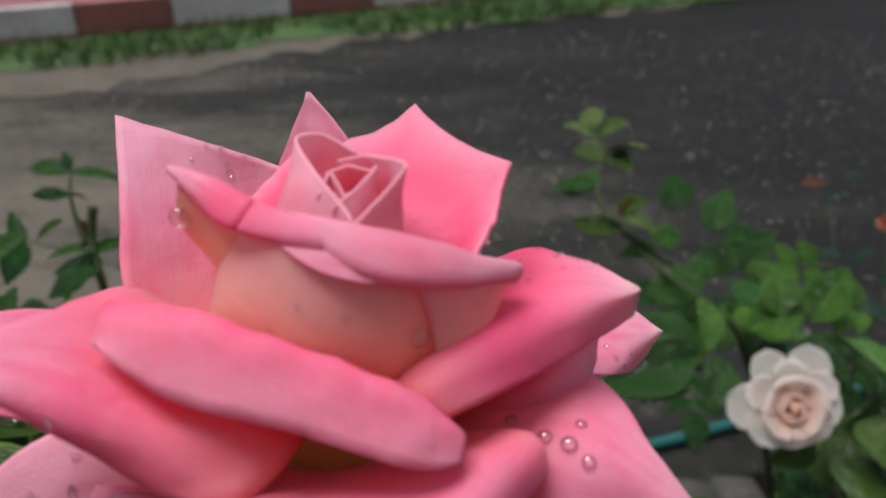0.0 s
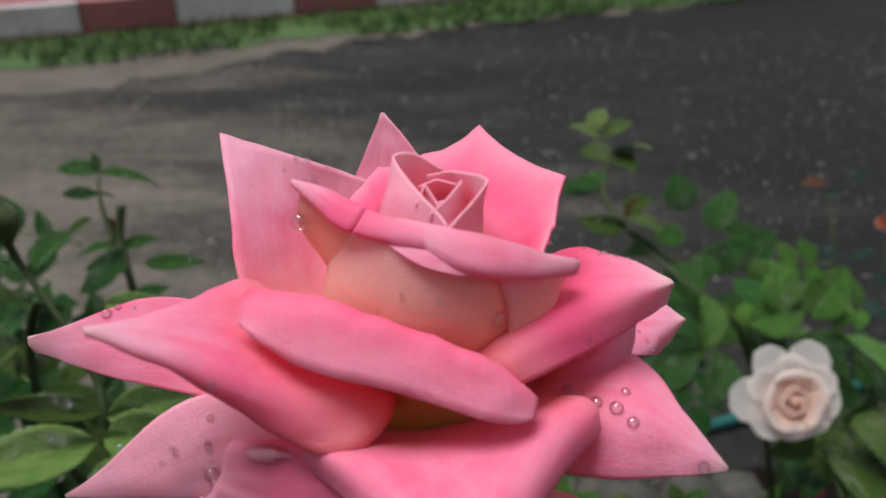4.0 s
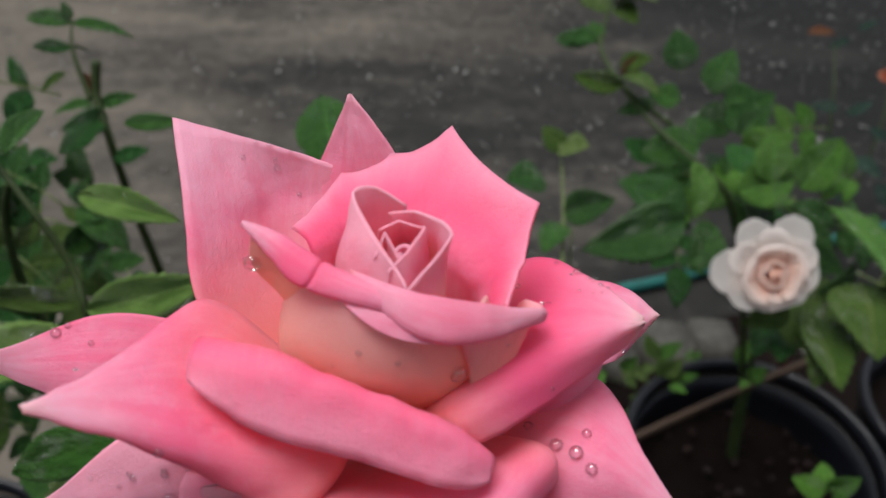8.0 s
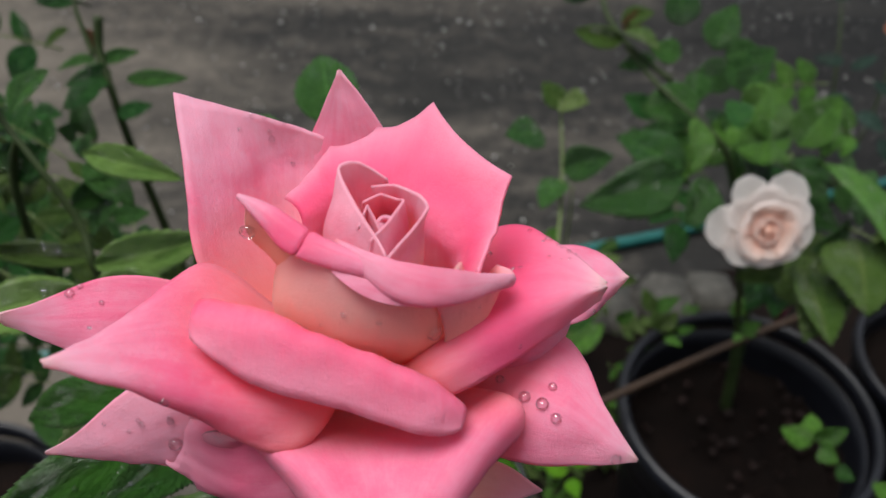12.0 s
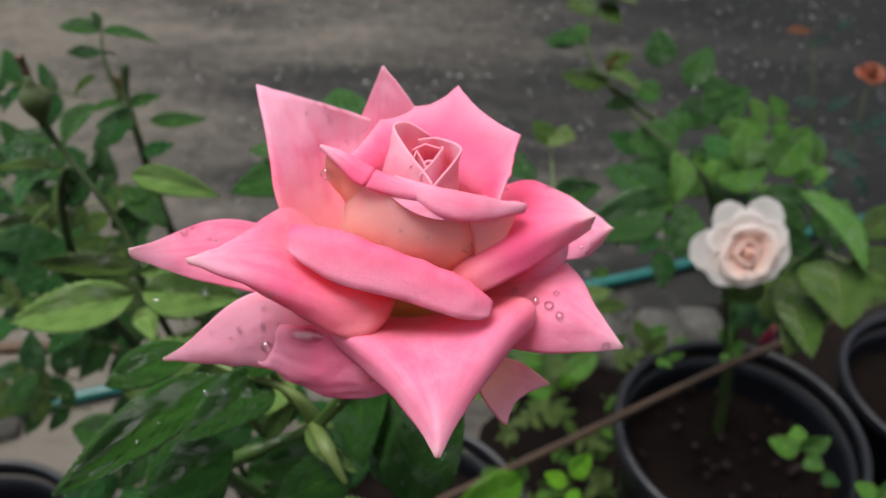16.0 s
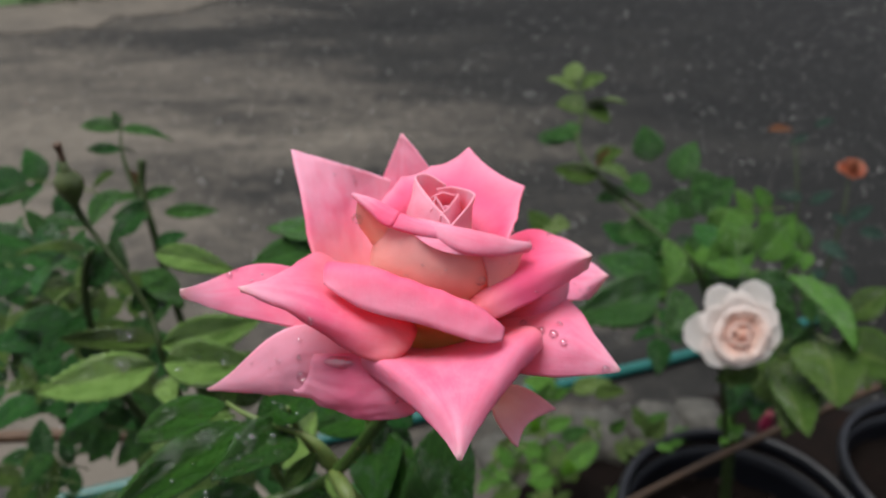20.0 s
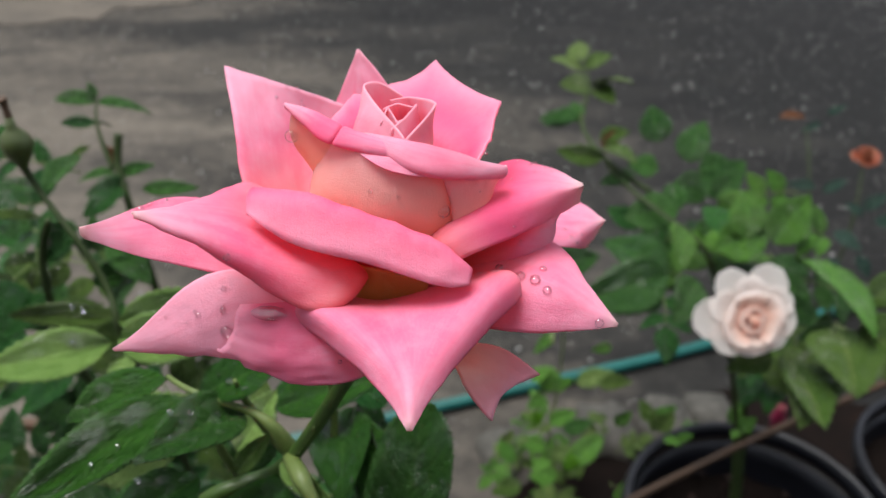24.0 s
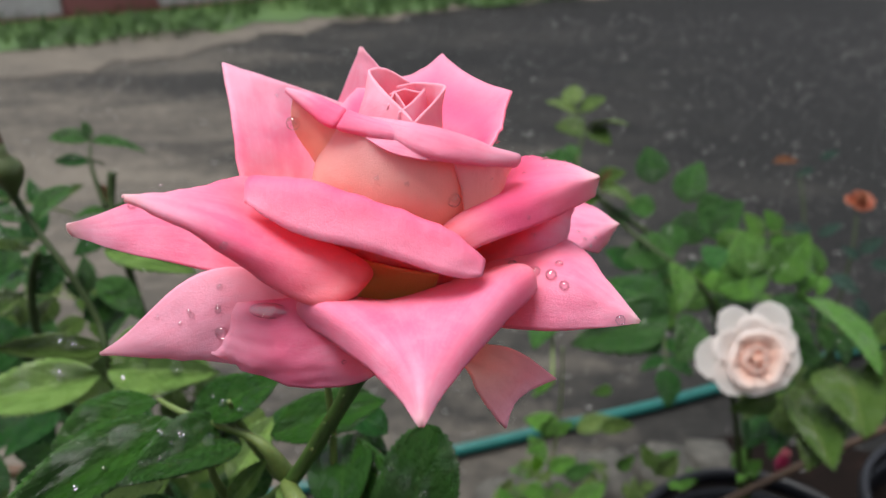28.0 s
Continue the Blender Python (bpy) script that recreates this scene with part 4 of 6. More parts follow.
drop((0.0166, 0.0773, 0.8810), (0.03, -0.02, 1.00), 0.00073)
drop((0.0169, 0.0723, 0.8797), (-0.12, -0.54, 0.83), 0.00088)
drop((0.0085, 0.0791, 0.8799), (-0.30, -0.06, 0.95), 0.00074)
drop((0.0105, 0.0781, 0.8901), (0.64, -0.61, 0.47), 0.00038)
drop((0.0054, 0.0879, 0.9000), (-0.11, 0.11, 0.99), 0.00046)
drop((0.0265, 0.0682, 0.8752), (0.13, -0.91, 0.39), 0.00091)
drop((0.0092, 0.0869, 0.8980), (-0.55, -0.16, 0.82), 0.00031)
drop((0.0161, 0.0960, 0.8915), (-0.16, 0.15, 0.98), 0.00034)
drop((0.0180, 0.0948, 0.8921), (-0.09, 0.14, 0.99), 0.00025)
drop((0.0193, 0.0950, 0.8922), (0.09, 0.11, 0.99), 0.00025)
drop((0.0280, 0.1040, 0.8688), (0.83, -0.49, 0.29), 0.00040)
drop((-0.0337, 0.0725, 0.8723), (0.13, -0.79, 0.60), 0.00249)
drop((0.0165, 0.1011, 0.8905), (0.00, 0.24, 0.97), 0.00063)
drop((0.0180, 0.0990, 0.8912), (-0.22, 0.16, 0.96), 0.00036)
drop((0.0195, 0.0970, 0.8918), (0.04, 0.22, 0.97), 0.00044)
drop((0.0136, 0.1039, 0.8897), (-0.30, 0.17, 0.94), 0.00037)
drop((0.0184, 0.0980, 0.8914), (-0.22, 0.16, 0.96), 0.00027)
drop((0.0155, 0.1004, 0.8907), (-0.00, 0.28, 0.96), 0.00027)
drop((0.0205, 0.0962, 0.8920), (-0.13, 0.10, 0.99), 0.00026)
drop((-0.0350, 0.1241, 0.8968), (0.09, -0.97, 0.24), 0.00040)
drop((-0.0373, 0.1240, 0.8973), (0.17, -0.89, 0.42), 0.00040)
drop((-0.0315, 0.1243, 0.8954), (0.28, -0.95, 0.16), 0.00030)
drop((-0.0392, 0.1216, 0.8959), (0.55, -0.59, 0.58), 0.00040)
drop((0.0254, 0.1059, 0.8712), (0.30, 0.00, 0.95), 0.00040)
drop((0.0264, 0.1038, 0.8706), (0.47, -0.16, 0.87), 0.00050)
drop((0.0295, 0.1068, 0.8692), (0.60, -0.38, 0.70), 0.00031)
drop((0.0124, 0.0832, 0.8836), (-0.07, -0.57, 0.82), 0.00041)
drop((0.0039, 0.0802, 0.8966), (0.67, -0.72, 0.19), 0.00038)
drop((0.0113, 0.0936, 0.8911), (-0.25, 0.25, 0.94), 0.00034)
drop((0.0083, 0.0793, 0.8799), (-0.30, -0.06, 0.95), 0.00066)
drop((-0.1513, 0.2114, 0.7453), (0.22, -0.51, 0.83), 0.00195)
drop((-0.1569, 0.2133, 0.7492), (0.25, -0.57, 0.78), 0.00147)
drop((-0.1560, 0.2367, 0.7421), (0.20, -0.78, 0.60), 0.00155)
drop((-0.1022, 0.2030, 0.7539), (-0.06, -0.77, 0.63), 0.00204)
drop((-0.1654, 0.2077, 0.7438), (0.03, -0.67, 0.74), 0.00123)
drop((-0.1701, 0.2059, 0.7408), (-0.15, -0.70, 0.70), 0.00099)
drop((-0.1235, 0.2037, 0.7503), (-0.34, -0.39, 0.86), 0.00093)
drop((-0.0620, 0.1088, 0.8097), (0.74, 0.31, 0.60), 0.00092)
drop((-0.0676, 0.0972, 0.8188), (0.69, 0.08, 0.72), 0.00073)
drop((-0.0444, 0.0762, 0.8769), (-0.06, -0.66, 0.75), 0.00056)
drop((-0.0445, 0.0737, 0.8744), (-0.00, -0.89, 0.45), 0.00045)
drop((-0.0499, 0.0738, 0.8732), (-0.10, -0.86, 0.50), 0.00045)
drop((-0.0557, 0.0736, 0.8720), (-0.15, -0.76, 0.63), 0.00034)
drop((-0.0214, 0.0625, 0.8707), (0.51, -0.80, 0.32), 0.00042)
drop((0.0915, 0.5112, 0.5324), (-0.22, -0.32, 0.92), 0.00186)
drop((-0.0602, 0.1179, 0.8128), (0.18, -0.42, 0.89), 0.00110)
drop((-0.0555, 0.1159, 0.8121), (0.18, -0.43, 0.88), 0.00080)
drop((-0.0631, 0.1189, 0.8145), (0.33, -0.53, 0.79), 0.00060)
drop((-0.0697, 0.0974, 0.8220), (0.68, 0.09, 0.73), 0.00090)
drop((-0.0822, 0.0922, 0.8154), (0.41, -0.21, 0.89), 0.00080)
drop((-0.0871, 0.0865, 0.8154), (0.31, -0.37, 0.88), 0.00060)
drop((-0.0789, 0.0992, 0.8151), (0.36, -0.24, 0.90), 0.00050)
drop((-0.0666, 0.1013, 0.8176), (0.68, 0.10, 0.72), 0.00110)
drop((-0.0688, 0.0920, 0.8192), (0.62, -0.08, 0.78), 0.00060)
drop((-0.0428, 0.1000, 0.7902), (-0.34, -0.49, 0.80), 0.00080)
drop((-0.0168, 0.1107, 0.7959), (0.26, -0.60, 0.76), 0.00080)
drop((-0.0180, 0.1023, 0.7828), (0.18, -0.90, 0.40), 0.00060)
drop((-0.0076, 0.1085, 0.7898), (0.15, -0.72, 0.68), 0.00050)
drop((-0.0016, 0.1056, 0.7860), (0.04, -0.65, 0.76), 0.00060)
drop((-0.0275, 0.1110, 0.7801), (-0.38, -0.24, 0.89), 0.00060)
drop((-0.1029, 0.1273, 0.7965), (-0.46, -0.49, 0.75), 0.00060)
drop((-0.1120, 0.1280, 0.7907), (-0.64, -0.49, 0.59), 0.00050)
drop((-0.0812, 0.0950, 0.7994), (0.18, -0.68, 0.71), 0.00110)
drop((-0.1141, 0.2065, 0.7551), (-0.13, -0.68, 0.72), 0.00160)
drop((-0.1561, 0.2119, 0.7451), (0.06, -0.53, 0.84), 0.00150)
drop((-0.1672, 0.2094, 0.7449), (0.06, -0.49, 0.87), 0.00100)
drop((-0.1610, 0.2372, 0.7436), (0.05, -0.77, 0.63), 0.00140)
pool = new("water_pool", DROP_MESH)
pool.matrix_world = Matrix.Translation((-0.0343, 0.0684, 0.8772)) @ Vector((-0.08, -0.73, 0.68)).to_track_quat("Z", "Y").to_matrix().to_4x4() @ Matrix.Diagonal((0.0036, 0.0014, 0.0008, 1))
tagged(pool, "flat pool of clear rain water lying in a petal", "water drop", "rain drops")


# ---- the rose bush that carries it ----
rose_bush = thing("rose_bush", "dark wet leaves and green canes under the rose", "rose bush")
rose_cane = tube("cane", [(-0.016, 0.089, 0.858), (-0.026, 0.097, 0.832), (-0.044, 0.110, 0.791), (-0.058, 0.113, 0.777), (-0.078, 0.118, 0.757), (-0.09, 0.2, 0.6), (-0.05, 0.36, 0.24)], (0.0034, 0.0019, 0.0020, 0.0025, 0.0026, 0.0035, 0.005), STEM, rose_bush, sides=14, steps=60, lumps=0.12)
tube("petiole", [(-0.045, 0.112, 0.793), (-0.049, 0.112, 0.802), (-0.056, 0.114, 0.806), (-0.068, 0.114, 0.812), (-0.080, 0.126, 0.807)], (0.0028, 0.0018, 0.0011, 0.0009, 0.0007), SEPAL, rose_bush)
tube("shoot", [(-0.044, 0.109, 0.792), (-0.039, 0.098, 0.796), (-0.033, 0.090, 0.790)], (0.0022, 0.0026, 0.0008), SEPAL, rose_bush)
tube("shoot", [(-0.048, 0.118, 0.786), (-0.056, 0.120, 0.800), (-0.058, 0.116, 0.815)], (0.0016, 0.0013, 0.0006), SEPAL, rose_bush)
tube("shoot", [(-0.062, 0.118, 0.775), (-0.064, 0.112, 0.792), (-0.062, 0.108, 0.806)], (0.0016, 0.0012, 0.0005), SEPAL, rose_bush)
tube("shoot", [(-0.036, 0.125, 0.76), (-0.034, 0.130, 0.79), (-0.036, 0.132, 0.825)], (0.0014, 0.0012, 0.0008), SEPAL, rose_bush)
prick = random.Random(9)
for k in range(26):
    f = 0.05 + 0.5 * k / 26
    at = spline([(-0.016, 0.089, 0.858), (-0.026, 0.097, 0.832), (-0.044, 0.110, 0.791), (-0.058, 0.113, 0.777), (-0.078, 0.118, 0.757), (-0.09, 0.2, 0.6), (-0.05, 0.36, 0.24)], [f])[0]
    way = np.array((prick.uniform(-1, 1), prick.uniform(-1, 0.2), prick.uniform(-0.4, 0.6)))
    way /= np.linalg.norm(way)
    r = 0.0019
    tube("prickle", [at + way * r * 0.8, at + way * (r + 0.0009)], (0.00035, 0.00006), SEPAL, rose_cane, 5, 3)
put_leaf(rose_bush, LEAF_NEAR, (-0.0698, 0.1109, 0.8139), (-0.1023, 0.0696, 0.8180), 0.27, (0.18, -0.46, 0.87))
put_leaf(rose_bush, LEAF_NEAR, (-0.0807, 0.1255, 0.8068), (-0.1149, 0.1264, 0.7900), 0.34, (-0.25, -0.35, 0.9))
put_leaf(rose_bush, LEAF_NEAR, (-0.0580, 0.1175, 0.8030), (-0.0714, 0.0814, 0.8247), 0.36, (0.05, -0.62, 0.78))
put_leaf(rose_bush, LEAF_NEAR, (-0.0682, 0.1169, 0.8106), (-0.0498, 0.1258, 0.8098), 0.62, (0.1, -0.5, 0.86))
put_leaf(rose_bush, BLUNT_LEAF, (-0.0155, 0.0965, 0.7663), (-0.0063, 0.1137, 0.8049), 0.57, (0.05, -0.82, 0.55))
put_leaf(rose_bush, LEAF_NEAR, (-0.0317, 0.1400, 0.7809), (-0.0306, 0.1048, 0.7791), 0.56, (-0.2, -0.7, 0.68))
put_leaf(rose_bush, LEAF_NEAR, (-0.0424, 0.1558, 0.7702), (-0.0214, 0.1722, 0.7675), 0.6, (0, -0.5, 0.86))
put_leaf(rose_bush, LEAF_NEAR, (-0.0550, 0.1492, 0.7689), (-0.0480, 0.1683, 0.7716), 0.55)
put_leaf(rose_bush, LEAF_NEAR, (-0.0310, 0.1580, 0.7633), (-0.0197, 0.1439, 0.7621), 0.7)
put_leaf(rose_bush, LEAF_NEAR, (-0.0898, 0.1277, 0.7639), (-0.1005, 0.1068, 0.7644), 0.55)
put_leaf(rose_bush, LEAF_NEAR, (-0.0401, 0.1116, 0.7692), (-0.0578, 0.0949, 0.7765), 0.6, (0.1, -0.5, 0.86))
put_leaf(rose_bush, LEAF_NEAR, (-0.0540, 0.1372, 0.7710), (-0.0729, 0.1338, 0.7591), 0.6)
put_leaf(rose_bush, LEAF_NEAR, (-0.0237, 0.1333, 0.7525), (-0.0245, 0.1156, 0.7508), 0.7)
put_leaf(rose_bush, LEAF_LIGHT, (-0.0468, 0.1087, 0.7912), (-0.0306, 0.0929, 0.7915), 0.34, (0.1, -0.8, 0.6))
put_leaf(rose_bush, LEAF_LIGHT, (-0.0608, 0.1110, 0.7831), (-0.0507, 0.1165, 0.7940), 0.4, (-0.2, -0.8, 0.55))
put_leaf(rose_bush, LEAF_OLIVE, (-0.0933, 0.1551, 0.7481), (-0.1209, 0.1391, 0.7459), 0.45, (0, -0.6, 0.8))
put_leaf(rose_bush, LEAF_OLIVE, (-0.0605, 0.1549, 0.7661), (-0.0707, 0.1677, 0.7680), 0.6)
put_leaf(rose_bush, LEAF_PALE, (-0.0808, 0.1262, 0.7829), (-0.1157, 0.1259, 0.7672), 0.62, (0.1, -0.55, 0.83))
put_leaf(rose_bush, LEAF_NEAR, (-0.0667, 0.0987, 0.796), (-0.089, 0.0833, 0.7903), 0.6, (0.15, -0.6, 0.78))
put_leaf(rose_bush, LEAF_NEAR, (-0.0320, 0.1010, 0.7840), (-0.0560, 0.0900, 0.7770), 0.62, (-0.1, -0.45, 0.88))
put_leaf(rose_bush, LEAF_NEAR, (-0.0519, 0.1303, 0.7897), (-0.0192, 0.1419, 0.7934), 0.42, (0.05, -0.5, 0.86))
put_leaf(rose_bush, LEAF_NEAR, (-0.0663, 0.114, 0.8121), (-0.0465, 0.1271, 0.8142), 0.55, (0.0, -0.62, 0.78))
put_leaf(rose_bush, LEAF_LIGHT, (-0.0652, 0.1284, 0.772), (-0.0546, 0.1468, 0.782), 0.5, (0.1, -0.7, 0.7))
put_leaf(rose_bush, LEAF_NEAR, (-0.0105, 0.109, 0.7653), (-0.0282, 0.1291, 0.7884), 0.5, (-0.2, -0.8, 0.5))
put_leaf(rose_bush, LEAF_DARK, (-0.0194, 0.1471, 0.7741), (-0.0333, 0.1563, 0.7787), 0.6, (0.0, -0.6, 0.8))
put_leaf(rose_bush, LEAF_NEAR, (-0.0338, 0.1088, 0.7736), (-0.0642, 0.1019, 0.7806), 0.5, (-0.1, -0.5, 0.86))
put_leaf(rose_bush, LEAF_NEAR, (-0.1002, 0.1003, 0.7551), (-0.1268, 0.0941, 0.7554), 0.45, (0.1, -0.4, 0.9))
put_leaf(rose_bush, LEAF_NEAR, (-0.0819, 0.1120, 0.7815), (-0.0968, 0.0952, 0.7714), 0.50, (-0.2, -0.5, 0.85))
put_leaf(rose_bush, LEAF_NEAR, (-0.0775, 0.1174, 0.7587), (-0.0927, 0.0992, 0.7472), 0.50, (0.1, -0.4, 0.9))
put_leaf(rose_bush, LEAF_LIGHT, (-0.0253, 0.1127, 0.7200), (-0.0517, 0.1220, 0.7286), 0.62, (0, -0.5, 0.86))
put_leaf(rose_bush, LEAF_DARK, (-0.1399, 0.1468, 0.7088), (-0.1548, 0.1330, 0.6945), 0.60, (0, -0.5, 0.86))
put_leaf(rose_bush, LEAF_DARK, (-0.1251, 0.1463, 0.6945), (-0.1433, 0.1300, 0.6776), 0.60, (0.2, -0.5, 0.86))


def compound_leaf(plant, kind, base, way, size, count=5):
    """A stalk with a leaflet at its end and pairs along it."""
    base, way = Vector(base), Vector(way).normalized()
    side = way.cross(FACING).normalized()
    end = base + way * size * 1.5
    stalk = tube("leaf_stalk", [base, base + way * size * 0.8 + Vector((0, 0, size * 0.06)), end], (size * 0.022, size * 0.016), SEPAL, plant, 6, 7)
    put_leaf(stalk, kind, end, end + way * size + Vector((0, 0, -0.25 * size)), leaf_random.uniform(0.5, 0.68))
    for k in range(count // 2):
        at = base + way * size * (1.2 - 0.62 * k)
        for sign in (-1, 1):
            to = side * sign * 0.85 + way * 0.45 + Vector([leaf_random.uniform(-0.2, 0.2) for _ in range(3)])
            put_leaf(stalk, kind, at, at + to.normalized() * size * leaf_random.uniform(0.68, 0.95), leaf_random.uniform(0.5, 0.68))


def fill(plant, kinds, lo, hi, count, size, seed):
    """Compound leaves spread through a box of the bush."""
    rnd = random.Random(seed)
    for _ in range(count):
        at = [rnd.uniform(a, b) for a, b in zip(lo, hi)]
        way = (rnd.uniform(-1, 1), rnd.uniform(-0.9, 0.4), rnd.uniform(-0.35, 0.5))
        compound_leaf(plant, rnd.choice(kinds), at, way, rnd.uniform(*size))


# ---- the budding bush ----
budding_bush = thing("budding_rose_bush", "rose bush with a green rose hip bud and pale wet leaves", "rose bush")
tube("cane", [(-0.1805, 0.269, 0.7945), (-0.174, 0.265, 0.783), (-0.158, 0.252, 0.768), (-0.145, 0.241, 0.747), (-0.140, 0.232, 0.727), (-0.135, 0.26, 0.6), (-0.13, 0.34, 0.24)], (0.0019, 0.0013, 0.0014, 0.0015, 0.0016, 0.002, 0.003), DARK_STEM, budding_bush, steps=50)
tube("cane", [(-0.189, 0.292, 0.753), (-0.199, 0.292, 0.723), (-0.194, 0.285, 0.668), (-0.17, 0.30, 0.56), (-0.14, 0.35, 0.24)], (0.0016, 0.0020, 0.0024, 0.003, 0.004), DARK_STEM, budding_bush, steps=40)
tube("cane", [(-0.42, 0.36, 0.53), (-0.300, 0.393, 0.505), (-0.20, 0.40, 0.49)], (0.004, 0.005, 0.004), BROWN_STEM, budding_bush)
BUD = (-0.1805, 0.269, 0.7935)
ring_solid("bud", [(0.0016, 0.0), (0.0026, 0.003), (0.0048, 0.0065), (0.0064, 0.0105), (0.0067, 0.0135), (0.0056, 0.0165), (0.0034, 0.0188), (0.0021, 0.0205), (0.0017, 0.025)], BUD_SKIN, budding_bush, 20, "round green bud", BUD)
tube("bud_tip", [(-0.1805, 0.269, 0.8180), (-0.1812, 0.270, 0.8225), (-0.1818, 0.270, 0.8265)], (0.0016, 0.0014, 0.0022), BROWN_STEM, budding_bush, 8, 8, "withered brown tip")
put_leaf(budding_bush, LEAF_LIGHT, (-0.137, 0.214, 0.743), (-0.187, 0.199, 0.740), .40)
put_leaf(budding_bush, LEAF_LIGHT, (-0.131, 0.208, 0.750), (-0.087, 0.200, 0.756), .46)
put_leaf(budding_bush, LEAF_LIGHT, (-0.138, 0.227, 0.743), (-0.094, 0.243, 0.745), .42)
put_leaf(budding_bush, LEAF_OLIVE, (-0.141, 0.236, 0.739), (-0.194, 0.238, 0.738), .22)
put_leaf(budding_bush, LEAF_LIGHT, (-0.145, 0.261, 0.773), (-0.106, 0.256, 0.766), .34)
put_leaf(budding_bush, LEAF_LIGHT, (-0.136, 0.218, 0.732), (-0.127, 0.196, 0.736), .5)
put_leaf(budding_bush, LEAF_MID, (-0.179, 0.276, 0.779), (-0.207, 0.287, 0.777), .25)
put_leaf(budding_bush, LEAF_MID, (-0.182, 0.284, 0.774), (-0.176, 0.314, 0.778), .35)
put_leaf(budding_bush, LEAF_OLIVE, (-0.188, 0.284, 0.759), (-0.219, 0.272, 0.765), .3)
put_leaf(budding_bush, LEAF_DARK, (-0.202, 0.288, 0.756), (-0.222, 0.305, 0.758), .7)
put_leaf(budding_bush, LEAF_DARK, (-0.218, 0.293, 0.756), (-0.244, 0.297, 0.764), .5)
put_leaf(budding_bush, LEAF_DARK, (-0.179, 0.294, 0.748), (-0.202, 0.295, 0.728), .6)
put_leaf(budding_bush, LEAF_DARK, (-0.218, 0.284, 0.744), (-0.243, 0.276, 0.735), .5)
put_leaf(budding_bush, LEAF_MID, (-0.172, 0.308, 0.727), (-0.149, 0.302, 0.708), .6)
put_leaf(budding_bush, LEAF_DARK, (-0.204, 0.283, 0.714), (-0.242, 0.285, 0.709), .4)
put_leaf(budding_bush, LEAF_DARK, (-0.214, 0.289, 0.694), (-0.254, 0.273, 0.703), .5)
put_leaf(budding_bush, LEAF_DARK, (-0.199, 0.285, 0.713), (-0.220, 0.262, 0.701), .5)
put_leaf(budding_bush, LEAF_MID, (-0.201, 0.276, 0.704), (-0.187, 0.288, 0.677), .5)
put_leaf(budding_bush, LEAF_MID, (-0.177, 0.294, 0.712), (-0.158, 0.308, 0.719), .6)
put_leaf(budding_bush, LEAF_DARK, (-0.184, 0.263, 0.680), (-0.206, 0.242, 0.671), .5)
put_leaf(budding_bush, LEAF_DARK, (-0.219, 0.250, 0.688), (-0.239, 0.231, 0.682), .5)
put_leaf(budding_bush, LEAF_LIGHT, (-0.150, 0.213, 0.690), (-0.108, 0.210, 0.713), .5)
put_leaf(budding_bush, LEAF_OLIVE, (-0.170, 0.235, 0.648), (-0.140, 0.236, 0.664), .4)
put_leaf(budding_bush, LEAF_MID, (-0.157, 0.304, 0.714), (-0.171, 0.287, 0.700), .6)
put_leaf(budding_bush, LEAF_MID, (-0.243, 0.356, 0.753), (-0.264, 0.342, 0.749), .4)
put_leaf(budding_bush, LEAF_MID, (-0.229, 0.263, 0.630), (-0.243, 0.245, 0.623), .5)
fill(budding_bush, [LEAF_DARK, LEAF_DARK, LEAF_MID, LEAF_OLIVE], (-0.30, 0.30, 0.46), (-0.16, 0.42, 0.66), 20, (0.026, 0.040), 17)
fill(budding_bush, [LEAF_DARK, LEAF_MID], (-0.14, 0.22, 0.46), (-0.04, 0.36, 0.62), 10, (0.026, 0.040), 18)

fill(budding_bush, [LEAF_MID, LEAF_DARK, LEAF_MID, LEAF_OLIVE], (-0.31, 0.30, 0.60), (-0.19, 0.42, 0.71), 12, (0.020, 0.032), 27)

# ---- the pruned bush behind it ----
pruned_bush = thing("pruned_rose_bush", "rose bush with a cut stub and a few leaves", "rose bush")
tube("cane", [(-0.227, 0.490, 0.698), (-0.228, 0.479, 0.676), (-0.221, 0.465, 0.658), (-0.215, 0.460, 0.60), (-0.2, 0.47, 0.4), (-0.18, 0.5, 0.0)], (0.0032, 0.0028, 0.0028, 0.003, 0.004, 0.005), DARK_STEM, pruned_bush, steps=40)
tube("twig", [(-0.247, 0.515, 0.712), (-0.244, 0.498, 0.699), (-0.232, 0.478, 0.676)], (0.0008, 0.0014, 0.002), DARK_STEM, pruned_bush)
put_leaf(pruned_bush, LEAF_MID, (-0.247, 0.515, 0.712), (-0.284, 0.523, 0.711), .33)
put_leaf(pruned_bush, LEAF_MID, (-0.247, 0.515, 0.712), (-0.211, 0.523, 0.701), .33)
put_leaf(pruned_bush, LEAF_MID, (-0.248, 0.516, 0.713), (-0.252, 0.519, 0.724), .6)
put_leaf(pruned_bush, LEAF_DARK, (-0.245, 0.499, 0.702), (-0.272, 0.500, 0.702), .33)
put_leaf(pruned_bush, LEAF_MID, (-0.245, 0.499, 0.702), (-0.238, 0.510, 0.694), .33)
put_leaf(pruned_bush, LEAF_MID, (-0.230, 0.477, 0.674), (-0.249, 0.459, 0.678), .4)
put_leaf(pruned_bush, LEAF_MID, (-0.228, 0.477, 0.672), (-0.205, 0.487, 0.676), .4)
put_leaf(pruned_bush, LEAF_DARK, (-0.222, 0.475, 0.666), (-0.240, 0.447, 0.673), .5)
put_leaf(pruned_bush, LEAF_MID, (-0.210, 0.467, 0.666), (-0.172, 0.477, 0.662), .3)
